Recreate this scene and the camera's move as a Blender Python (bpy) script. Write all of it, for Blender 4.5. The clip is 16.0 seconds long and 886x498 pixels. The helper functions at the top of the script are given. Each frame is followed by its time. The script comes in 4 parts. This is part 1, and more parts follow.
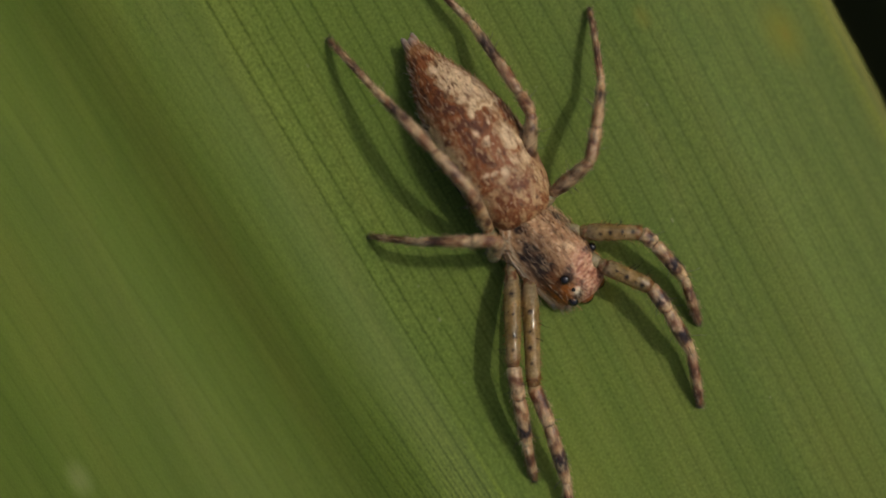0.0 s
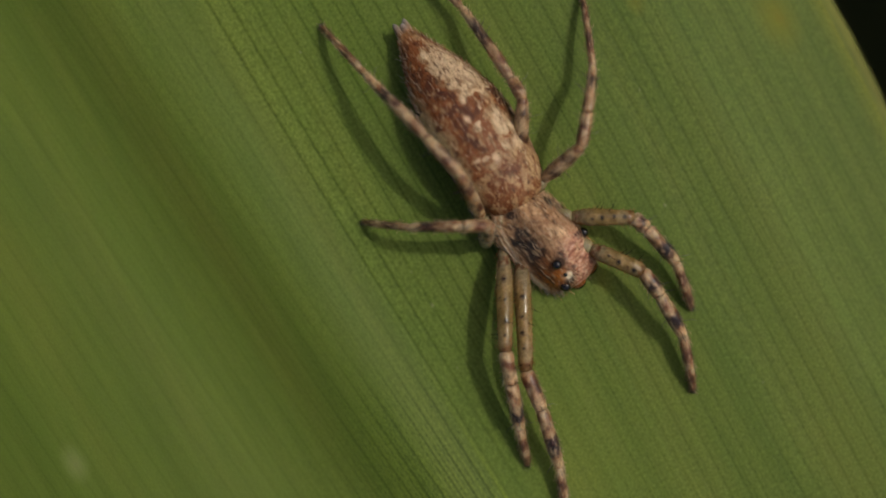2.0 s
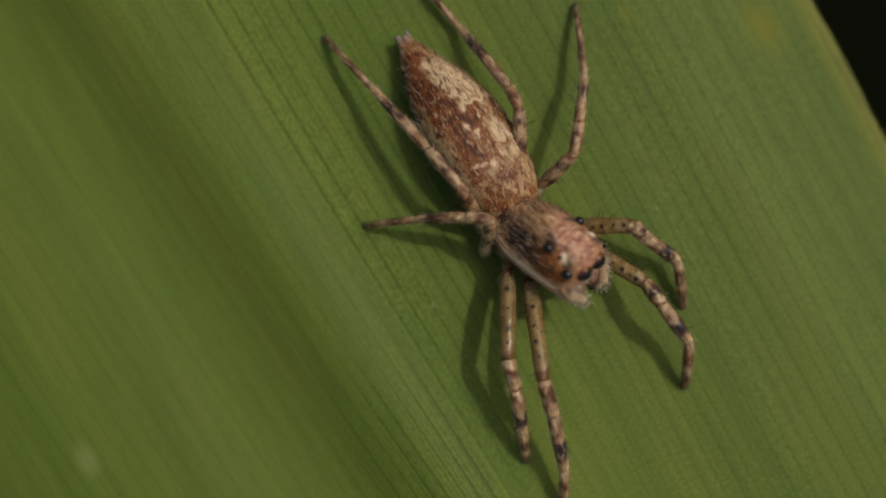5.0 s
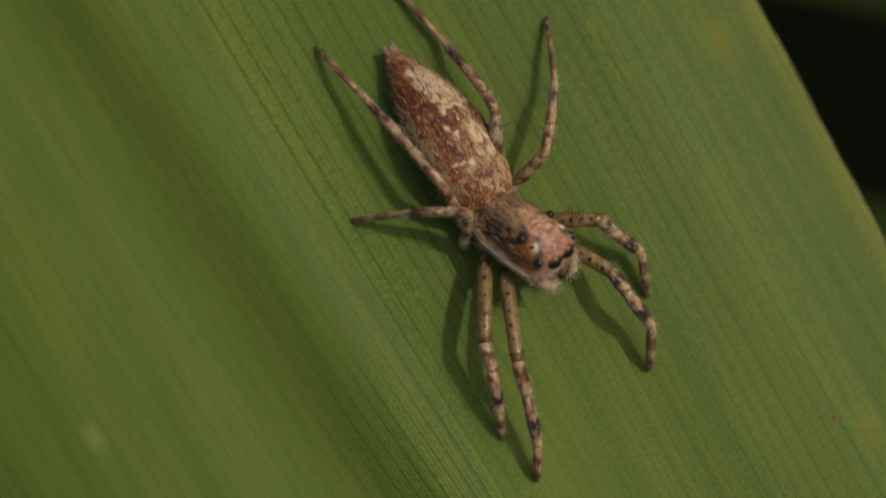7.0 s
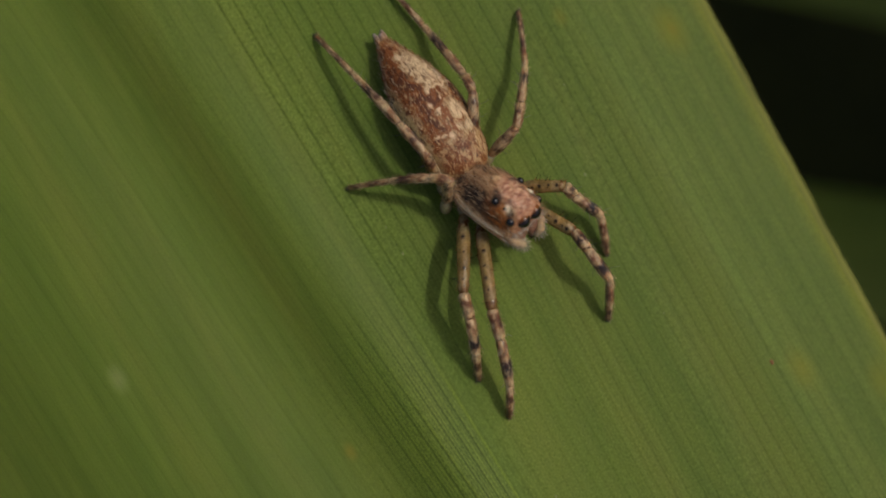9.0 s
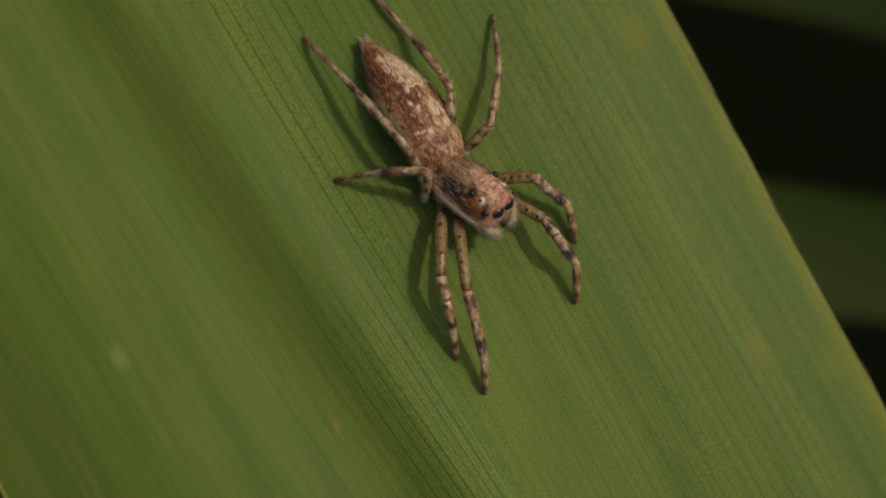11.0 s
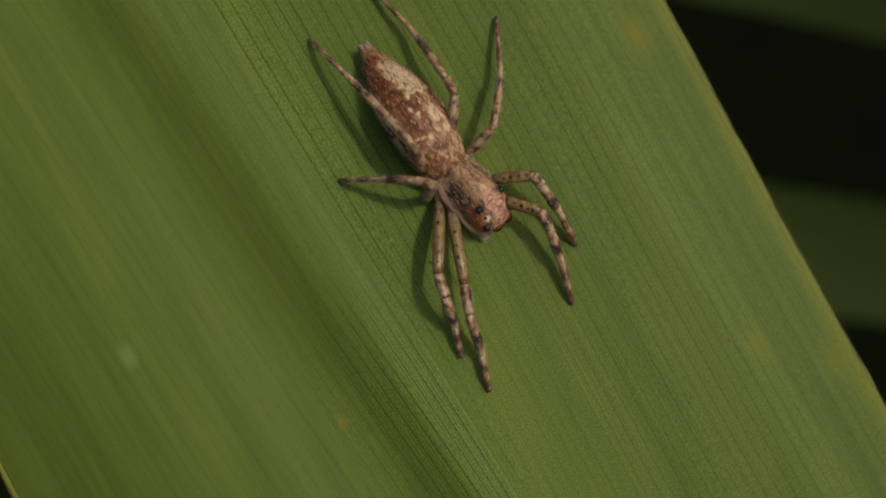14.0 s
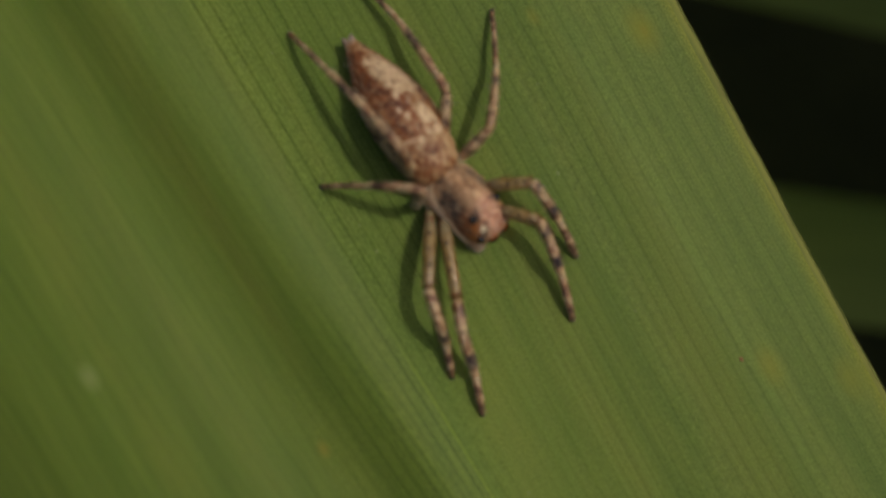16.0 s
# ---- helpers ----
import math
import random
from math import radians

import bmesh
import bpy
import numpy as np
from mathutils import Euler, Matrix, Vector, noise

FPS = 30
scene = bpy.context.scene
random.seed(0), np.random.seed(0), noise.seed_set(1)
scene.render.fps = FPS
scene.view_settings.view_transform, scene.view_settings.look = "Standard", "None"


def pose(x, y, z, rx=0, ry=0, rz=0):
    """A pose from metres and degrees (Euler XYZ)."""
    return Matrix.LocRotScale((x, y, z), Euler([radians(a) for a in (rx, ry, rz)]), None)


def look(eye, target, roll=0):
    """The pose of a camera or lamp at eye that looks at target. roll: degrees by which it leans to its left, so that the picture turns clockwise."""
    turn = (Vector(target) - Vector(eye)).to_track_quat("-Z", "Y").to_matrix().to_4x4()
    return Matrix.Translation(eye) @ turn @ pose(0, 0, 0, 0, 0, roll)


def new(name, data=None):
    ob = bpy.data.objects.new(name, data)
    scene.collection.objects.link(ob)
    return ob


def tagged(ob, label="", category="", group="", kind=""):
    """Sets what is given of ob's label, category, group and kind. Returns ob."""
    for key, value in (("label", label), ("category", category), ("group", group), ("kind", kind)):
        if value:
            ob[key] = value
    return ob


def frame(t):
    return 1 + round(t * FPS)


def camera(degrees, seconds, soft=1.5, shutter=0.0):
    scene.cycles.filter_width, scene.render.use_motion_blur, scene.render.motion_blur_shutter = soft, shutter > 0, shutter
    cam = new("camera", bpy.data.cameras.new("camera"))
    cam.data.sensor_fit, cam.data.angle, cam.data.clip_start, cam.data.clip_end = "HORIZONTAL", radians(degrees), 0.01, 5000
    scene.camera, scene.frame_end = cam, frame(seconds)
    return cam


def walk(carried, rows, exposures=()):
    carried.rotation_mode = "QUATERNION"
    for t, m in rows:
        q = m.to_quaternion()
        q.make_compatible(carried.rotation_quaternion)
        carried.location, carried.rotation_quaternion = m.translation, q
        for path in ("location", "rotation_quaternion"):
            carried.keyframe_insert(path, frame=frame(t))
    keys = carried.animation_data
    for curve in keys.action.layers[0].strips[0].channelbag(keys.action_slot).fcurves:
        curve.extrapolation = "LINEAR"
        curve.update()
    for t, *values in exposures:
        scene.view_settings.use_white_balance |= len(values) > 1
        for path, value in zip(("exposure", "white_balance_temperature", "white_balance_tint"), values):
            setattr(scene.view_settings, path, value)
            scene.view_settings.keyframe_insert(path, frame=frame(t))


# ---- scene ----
# ---- camera ----
MM = 0.001
cam = camera(48.0, 16.0, soft=1.5)
PATH = [
    (0.0, pose(0.000080, 0.000064, 0.028791, -0.193, 0.227, -0.451)),
    (0.5, pose(0.000455, -0.000071, 0.028600, -0.480, 0.676, -0.479)),
    (1.0, pose(0.000326, -0.000050, 0.028634, -0.700, 0.749, -0.591)),
    (1.5, pose(0.000386, -0.000208, 0.028729, -0.723, 0.700, -0.543)),
    (2.0, pose(0.000569, -0.000136, 0.028854, -0.627, 0.784, -0.621)),
    (2.5, pose(0.000563, -0.000156, 0.028834, -0.568, 0.864, -0.596)),
    (3.0, pose(0.000391, -0.000346, 0.028737, -0.211, 0.796, -0.646)),
    (3.5, pose(0.000301, -0.000348, 0.028893, -0.236, 0.886, -0.649)),
    (6.0, pose(0.000881, -0.000911, 0.030921, 0.928, 0.947, -0.913)),
    (6.5, pose(0.000740, -0.001178, 0.031589, 1.249, 0.440, -0.769)),
    (7.0, pose(0.000884, -0.001470, 0.032321, 1.518, 0.260, -0.881)),
    (7.5, pose(0.000658, -0.001823, 0.033251, 1.743, -0.154, -0.838)),
    (8.0, pose(0.000836, -0.002098, 0.034146, 2.005, -0.460, -0.872)),
    (8.5, pose(0.000927, -0.002252, 0.035457, 2.260, -0.661, -0.933)),
    (9.0, pose(0.001008, -0.003214, 0.036498, 2.028, -0.469, -0.843)),
    (9.5, pose(0.001007, -0.003484, 0.037758, 1.581, -0.660, -0.779)),
    (10.0, pose(0.001158, -0.004064, 0.038429, 1.866, -1.129, -0.813)),
    (12.5, pose(0.001435, -0.003890, 0.039697, 2.435, -0.852, -0.971)),
    (13.0, pose(0.001288, -0.004189, 0.039488, 2.356, -0.910, -0.761)),
    (13.5, pose(0.001294, -0.004221, 0.039449, 2.423, -0.892, -0.815)),
    (14.0, pose(0.001266, -0.004348, 0.039654, 2.762, -0.924, -0.964)),
    (14.5, pose(0.001258, -0.004516, 0.039206, 2.918, -1.170, -1.010)),
    (15.0, pose(0.001125, -0.005352, 0.037556, 2.883, -1.632, -0.782)),
    (15.5, pose(0.000714, -0.004057, 0.036777, 2.664, -1.872, -0.895)),
    (16.0, pose(0.000937, -0.003378, 0.036655, 2.162, -2.090, -0.819)),
]
walk(cam, PATH, exposures=[(0.0, 0.0), (16.0, 0.0)])
# the lens is set on the spider's legs; from 14.5 s it comes nearer with the same setting, so that the sharp plane sinks below the leaf
focus = new("focus_mark")
cam.data.dof.use_dof, cam.data.dof.focus_object, cam.data.dof.aperture_fstop = True, focus, 18.0
FOCUS = ((0.0, 0.85), (2.47, 0.85), (2.8, 1.42), (10.9, 1.42), (11.4, 0.85), (14.4, 0.80), (15.0, -0.8), (15.5, -1.9), (16.0, -2.2))

# ---- daylight ----
SUN_WAY = Vector((0.62, 0.28, 1.0)).normalized()
world = bpy.data.worlds.new("daylight")
scene.world = world
world.use_nodes = True
sky = world.node_tree.nodes.new("ShaderNodeTexSky")
sky.sky_type, sky.sun_disc = "NISHITA", False
sky.air_density, sky.dust_density, sky.ozone_density = 0.7, 6.0, 0.4
sky.sun_elevation = math.asin(SUN_WAY.z)
sky.sun_rotation = math.atan2(SUN_WAY.x, SUN_WAY.y)
world.node_tree.nodes["Background"].inputs[1].default_value = 0.073
world.node_tree.links.new(sky.outputs[0], world.node_tree.nodes["Background"].inputs[0])
sun_data = bpy.data.lights.new("sun", "SUN")
sun_data.energy, sun_data.angle, sun_data.color = 1.36, radians(0.6), (1.0, 0.95, 0.84)
sun = new("sun", sun_data)
sun.matrix_world = look(SUN_WAY * 2.0, (0, 0, 0))


# ---- materials ----
def shader(name, rough=0.5, specular=0.5):
    m = bpy.data.materials.new(name)
    m.use_nodes = True
    b = m.node_tree.nodes["Principled BSDF"]
    b.inputs["Roughness"].default_value = rough
    b.inputs["Specular IOR Level"].default_value = specular
    return m, m.node_tree.nodes, m.node_tree.links, b


def noise_at(nodes, links, vector, scale, detail=4.0, rough=0.6):
    n = nodes.new("ShaderNodeTexNoise")
    n.inputs["Scale"].default_value, n.inputs["Detail"].default_value, n.inputs["Roughness"].default_value = scale, detail, rough
    links.new(vector, n.inputs["Vector"])
    return n.outputs["Fac"]


def ramp(nodes, links, fac, *stops):
    r = nodes.new("ShaderNodeValToRGB")
    e = r.color_ramp.elements
    while len(e) < len(stops):
        e.new(0.5)
    for item, (at, colour) in zip(e, stops):
        item.position, item.color = at, (*colour, 1)
    links.new(fac, r.inputs["Fac"])
    return r.outputs["Color"]


def mixed(nodes, links, kind, fac, a, b):
    m = nodes.new("ShaderNodeMix")
    m.data_type, m.blend_type = "RGBA", kind
    for socket, value in ((m.inputs["Factor"], fac), (m.inputs["A"], a), (m.inputs["B"], b)):
        if isinstance(value, bpy.types.NodeSocket):
            links.new(value, socket)
        elif isinstance(value, tuple):
            socket.default_value = (*value, 1)
        else:
            socket.default_value = value
    return m.outputs["Result"]


def mapped(nodes, links, scale, offset=(0, 0, 0)):
    co, mp = nodes.new("ShaderNodeTexCoord"), nodes.new("ShaderNodeMapping")
    links.new(co.outputs["Object"], mp.inputs["Vector"])
    mp.inputs["Scale"].default_value, mp.inputs["Location"].default_value = scale, offset
    return mp.outputs["Vector"]


def bump(nodes, links, b, height, strength, distance):
    n = nodes.new("ShaderNodeBump")
    n.inputs["Strength"].default_value, n.inputs["Distance"].default_value = strength, distance
    links.new(height, n.inputs["Height"])
    links.new(n.outputs["Normal"], b.inputs["Normal"])


def leaf_material():
    """Living strap leaf: long streaks, fine cells, yellowed spots. The mesh's tint carries the vein lines."""
    m, nodes, links, b = shader("leaf_green", 0.57, 0.14)
    tint = nodes.new("ShaderNodeVertexColor")
    tint.layer_name = "tint"
    broad = noise_at(nodes, links, mapped(nodes, links, (420, 28, 100)), 1.0, 3, 0.55)
    blotch = noise_at(nodes, links, mapped(nodes, links, (500, 170, 100), (3, 1, 0)), 1.0, 4, 0.6)
    streak = noise_at(nodes, links, mapped(nodes, links, (2200, 70, 800)), 1.0, 3, 0.6)
    cells = noise_at(nodes, links, mapped(nodes, links, (17000, 11000, 9000)), 1.0, 2, 0.7)
    c = ramp(nodes, links, broad, (0.3, (0.087, 0.134, 0.0182)), (0.5, (0.105, 0.151, 0.0218)), (0.72, (0.130, 0.168, 0.0262)))
    c = mixed(nodes, links, "MULTIPLY", 1.0, c, ramp(nodes, links, blotch, (0.3, (0.93, 0.97, 0.95)), (0.7, (1.10, 1.05, 1.05))))
    c = mixed(nodes, links, "MULTIPLY", 1.0, c, ramp(nodes, links, streak, (0.25, (0.90, 0.91, 0.9)), (0.75, (1.09, 1.08, 1.12))))
    c = mixed(nodes, links, "MULTIPLY", tint.outputs["Alpha"], c, ramp(nodes, links, cells, (0.28, (0.56, 0.61, 0.50)), (0.74, (1.50, 1.45, 1.7))))
    c = mixed(nodes, links, "MULTIPLY", 1.0, c, tint.outputs["Color"])
    # old spots: soft yellow ones and one pale scar
    for x, y, size, colour, much in ((11.8, 0.9, 0.85, (0.170, 0.175, 0.012), 0.7), (11.85, 0.85, 0.25, (0.17, 0.150, 0.012), 0.5), (-12.15, -0.9, 0.46, (0.26, 0.29, 0.11), 0.42),
                                     (-6.2, -7.2, 0.30, (0.21, 0.16, 0.02), 0.5), (8.2, 3.2, 0.35, (0.20, 0.19, 0.02), 0.4), (9.8, -12.5, 0.7, (0.20, 0.19, 0.015), 0.45),
                                     (12.4, -14.5, 0.8, (0.17, 0.175, 0.012), 0.5), (3.6, -3.4, 0.4, (0.19, 0.18, 0.015), 0.3)):
        d, fade = nodes.new("ShaderNodeVectorMath"), nodes.new("ShaderNodeMapRange")
        d.operation = "LENGTH"
        links.new(mapped(nodes, links, (1 / size / MM, 0.6 / size / MM, 0), (-x / size, -0.6 * y / size, 0)), d.inputs[0])
        links.new(d.outputs["Value"], fade.inputs["Value"])
        fade.interpolation_type = "SMOOTHSTEP"
        fade.inputs["From Min"].default_value, fade.inputs["From Max"].default_value = 0.0, 1.0
        fade.inputs["To Min"].default_value, fade.inputs["To Max"].default_value = much, 0.0
        c = mixed(nodes, links, "MIX", fade.outputs["Result"], c, colour)
    links.new(c, b.inputs["Base Color"])
    bump(nodes, links, b, cells, 0.4, 0.00002)
    b.inputs["Subsurface Weight"].default_value = 0.22
    b.inputs["Subsurface Radius"].default_value = (0.00025, 0.00045, 0.00006)
    b.inputs["Subsurface Scale"].default_value = 1.0
    return m


def tinted(name, rough, specular, grain, strength, soft_light=0.0, coat=0.0):
    """Surface whose colour pattern lies in the mesh, with a fine grain over it."""
    m, nodes, links, b = shader(name, rough, specular)
    tint = nodes.new("ShaderNodeVertexColor")
    tint.layer_name = "tint"
    fine = noise_at(nodes, links, mapped(nodes, links, (grain, grain, grain)), 1.0, 3, 0.65)
    c = mixed(nodes, links, "MULTIPLY", 1.0, tint.outputs["Color"], ramp(nodes, links, fine, (0.3, (0.72, 0.70, 0.68)), (0.7, (1.22, 1.22, 1.22))))
    links.new(c, b.inputs["Base Color"])
    bump(nodes, links, b, fine, strength, 0.00003)
    if soft_light:
        b.inputs["Subsurface Weight"].default_value = soft_light
        b.inputs["Subsurface Radius"].default_value = (0.00025, 0.00012, 0.00006)
        b.inputs["Subsurface Scale"].default_value = 1.0
    b.inputs["Coat Weight"].default_value, b.inputs["Coat Roughness"].default_value = coat, 0.12
    return m


def clear_skin():
    """Thin see-through skin of the thighs: partly clear, glossy and wet-looking."""
    m = tinted("clear_leg_skin", 0.26, 0.45, 12000, 1.0, 0.3, 0.28)
    b = m.node_tree.nodes["Principled BSDF"]
    b.inputs["Transmission Weight"].default_value, b.inputs["IOR"].default_value = 0.30, 1.36
    return m


def margin_material():
    """Papery leaf margin whose thinness lies in the mesh."""
    m, nodes, links, b = shader("dry_leaf_margin", 0.6, 0.2)
    tint = nodes.new("ShaderNodeVertexColor")
    tint.layer_name = "tint"
    fine = noise_at(nodes, links, mapped(nodes, links, (2500, 500, 2500)), 1.0, 3)
    links.new(mixed(nodes, links, "MULTIPLY", 1.0, tint.outputs["Color"], ramp(nodes, links, fine, (0.3, (0.8, 0.8, 0.8)), (0.7, (1.2, 1.18, 1.1)))), b.inputs["Base Color"])
    links.new(tint.outputs["Alpha"], b.inputs["Alpha"])
    return m


def plain(name, colour, rough, specular=0.5):
    m, nodes, links, b = shader(name, rough, specular)
    fine = noise_at(nodes, links, mapped(nodes, links, (9000, 9000, 9000)), 1.0, 2)
    links.new(mixed(nodes, links, "MULTIPLY", 1.0, colour, ramp(nodes, links, fine, (0.3, (0.75, 0.75, 0.75)), (0.7, (1.2, 1.2, 1.2)))), b.inputs["Base Color"])
    return m


def soil_material():
    m, nodes, links, b = shader("shaded_soil", 0.95, 0.2)
    v = mapped(nodes, links, (1, 1, 1))
    clods, grit = noise_at(nodes, links, v, 45, 6), noise_at(nodes, links, v, 900, 4)
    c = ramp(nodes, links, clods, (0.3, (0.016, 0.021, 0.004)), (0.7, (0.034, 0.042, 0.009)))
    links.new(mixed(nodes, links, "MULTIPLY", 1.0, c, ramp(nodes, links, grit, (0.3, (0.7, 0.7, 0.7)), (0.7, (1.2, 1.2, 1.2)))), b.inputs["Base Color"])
    bump(nodes, links, b, grit, 0.6, 0.001)
    return m


def shade_leaf_material():
    """Dull green leaf deep in the shade, with long streaks."""
    m, nodes, links, b = shader("shade_leaf", 0.6, 0.3)
    patches = noise_at(nodes, links, mapped(nodes, links, (60, 400, 60)), 1.0, 3)
    links.new(ramp(nodes, links, patches, (0.3, (0.10, 0.155, 0.018)), (0.7, (0.14, 0.20, 0.026))), b.inputs["Base Color"])
    return m


LEAF = leaf_material()
MARGIN = margin_material()
FLECK = plain("pale_fleck", (0.165, 0.195, 0.070), 0.6, 0.3)
RUST_FLECK = plain("rust_fleck", (0.19, 0.095, 0.03), 0.7, 0.3)
SOIL = soil_material()
SHADE_LEAF = shade_leaf_material()
SKIN = tinted("spider_skin", 0.5, 0.3, 16000, 0.6, 0.25)
LEG_SKIN = tinted("leg_skin", 0.34, 0.45, 15000, 1.0, 0.35, 0.22)
CLEAR_SKIN = clear_skin()
HAIR = tinted("spider_hair", 0.24, 0.6, 9000, 0.0)
EYE = plain("eye_black", (0.006, 0.005, 0.005), 0.06, 0.8)
EYE_AMBER = tinted("eye_amber", 0.05, 0.6, 9000, 0.0)
FANG = plain("dark_chitin", (0.06, 0.022, 0.012), 0.25, 0.6)


# ---- mesh helpers ----
def mesh_object(name, verts, faces, material, tints=None, smooth=True):
    me = bpy.data.meshes.new(name)
    me.from_pydata([tuple(v) for v in np.asarray(verts, float)], [], [tuple(int(i) for i in f) for f in faces])
    me.materials.append(material)
    me.polygons.foreach_set("use_smooth", [smooth] * len(me.polygons))
    if tints is not None:
        layer = me.color_attributes.new("tint", "FLOAT_COLOR", "POINT")
        rgba = np.ones((len(verts), 4))
        rgba[:, :np.shape(tints)[1]] = tints
        layer.data.foreach_set("color", rgba.ravel())
    me.update()
    return new(name, me)


def part(name, verts, faces, material, parent, tints=None, label="", smooth=True):
    ob = mesh_object(name, verts, faces, material, tints, smooth)
    ob.parent = parent
    return tagged(ob, label)


def tube(rings, around):
    """Faces of a closed-round grid of rings, with both ends capped."""
    f = [(r * around + k, r * around + (k + 1) % around, (r + 1) * around + (k + 1) % around, (r + 1) * around + k)
         for r in range(rings - 1) for k in range(around)]
    return f + [tuple(range(around))[::-1], tuple((rings - 1) * around + k for k in range(around))]


def ball(radius, squash=(1, 1, 1), segments=20, rings=14):
    bm = bmesh.new()
    bmesh.ops.create_uvsphere(bm, u_segments=segments, v_segments=rings, radius=radius)
    v = np.array([tuple(p.co) for p in bm.verts]) * squash
    f = [[p.index for p in face.verts] for face in bm.faces]
    bm.free()
    return v, f


def hairs(roots, ways, lengths, widths, tints):
    """Thin tapered bristles, one small spike each."""
    roots, ways = np.asarray(roots), np.asarray(ways)
    ways = ways / np.linalg.norm(ways, axis=1, keepdims=True)
    side = np.cross(ways, np.random.normal(size=ways.shape))
    side /= np.linalg.norm(side, axis=1, keepdims=True)
    other = np.cross(ways, side)
    w, l = np.asarray(widths)[:, None], np.asarray(lengths)[:, None]
    bend = np.random.normal(size=ways.shape) * l * 0.10
    base = [roots + side * w, roots + (-0.5 * side + 0.87 * other) * w, roots + (-0.5 * side - 0.87 * other) * w]
    mid = [roots + ways * l * 0.55 + bend + (b - roots) * 0.75 for b in base]
    tip = roots + ways * l
    v = np.stack(base + mid + [tip], 1).reshape(-1, 3)
    f = []
    for i in range(len(roots)):
        o = 7 * i
        for k in range(3):
            n = (k + 1) % 3
            f += [(o + k, o + n, o + 3 + n, o + 3 + k), (o + 3 + k, o + 3 + n, o + 6)]
    return v, f, np.repeat(np.asarray(tints), 7, 0)


def blend(a, b, f):
    f = np.clip(np.asarray(f, float), 0, 1)[..., None]
    return np.asarray(a) * (1 - f) + np.asarray(b) * f


def bell(x, y, cx, cy, rx, ry):
    return np.exp(-((x - cx) / rx) ** 2 - ((y - cy) / ry) ** 2)


def cloud(points, scale, seed=0.0):
    """Smooth noise between about -1 and 1 at each point."""
    return np.array([noise.noise(Vector(p) * scale + Vector((seed, seed * 1.7, 3.1 * seed))) for p in points])


# ---- the leaf ----
LEAF_TURN = 27.64
EDGE_LOW, EDGE_HIGH = -19.15, 13.62
SLOPE_AT = [-17, -15.5, -14.2, -12.8, -10.8, -8.6, -6.8, -5.6, -4.7, -3.8, -3.0, -2.4, -1.9, 0.3, 5.0, 6.6, 7.4, 8.2, 9.2, 11, 13.5]
SLOPES = [0.34, 0.26, 0.06, -0.02, -0.10, -0.22, -0.02, 0.30, 0.20, -0.14, -0.36, -0.20, -0.06, 0.0, 0.0, -0.06, 0.0, 0.0, -0.15, -0.17, -0.13]
FINE = np.linspace(-24, 16, 2001)
RISE = np.cumsum(np.interp(FINE, SLOPE_AT, SLOPES)) * (FINE[1] - FINE[0])
RISE -= np.interp(0.0, FINE, RISE)


def leaf_height(w):
    return np.interp(w, FINE, RISE)


def waver(w, q):
    """Slow waves of the blade along its length, away from the middle."""
    return 0.03 * np.sin(q * 0.16 + w * 0.4) * np.clip(np.abs(w) - 3, 0, 4) / 4


def lean(w):
    """How far a vein drifts across the blade for each millimetre along it."""
    return np.interp(w, [-18.6, -14, -8, -4, -2, 3, 13], [0.06, 0.10, 0.11, 0.10, 0.045, 0.005, 0.0])


def edge_high(v):
    return np.interp(v, [-3, 0, 10, 16, 30], [13.58, 13.54, 13.32, 13.32, 13.24])


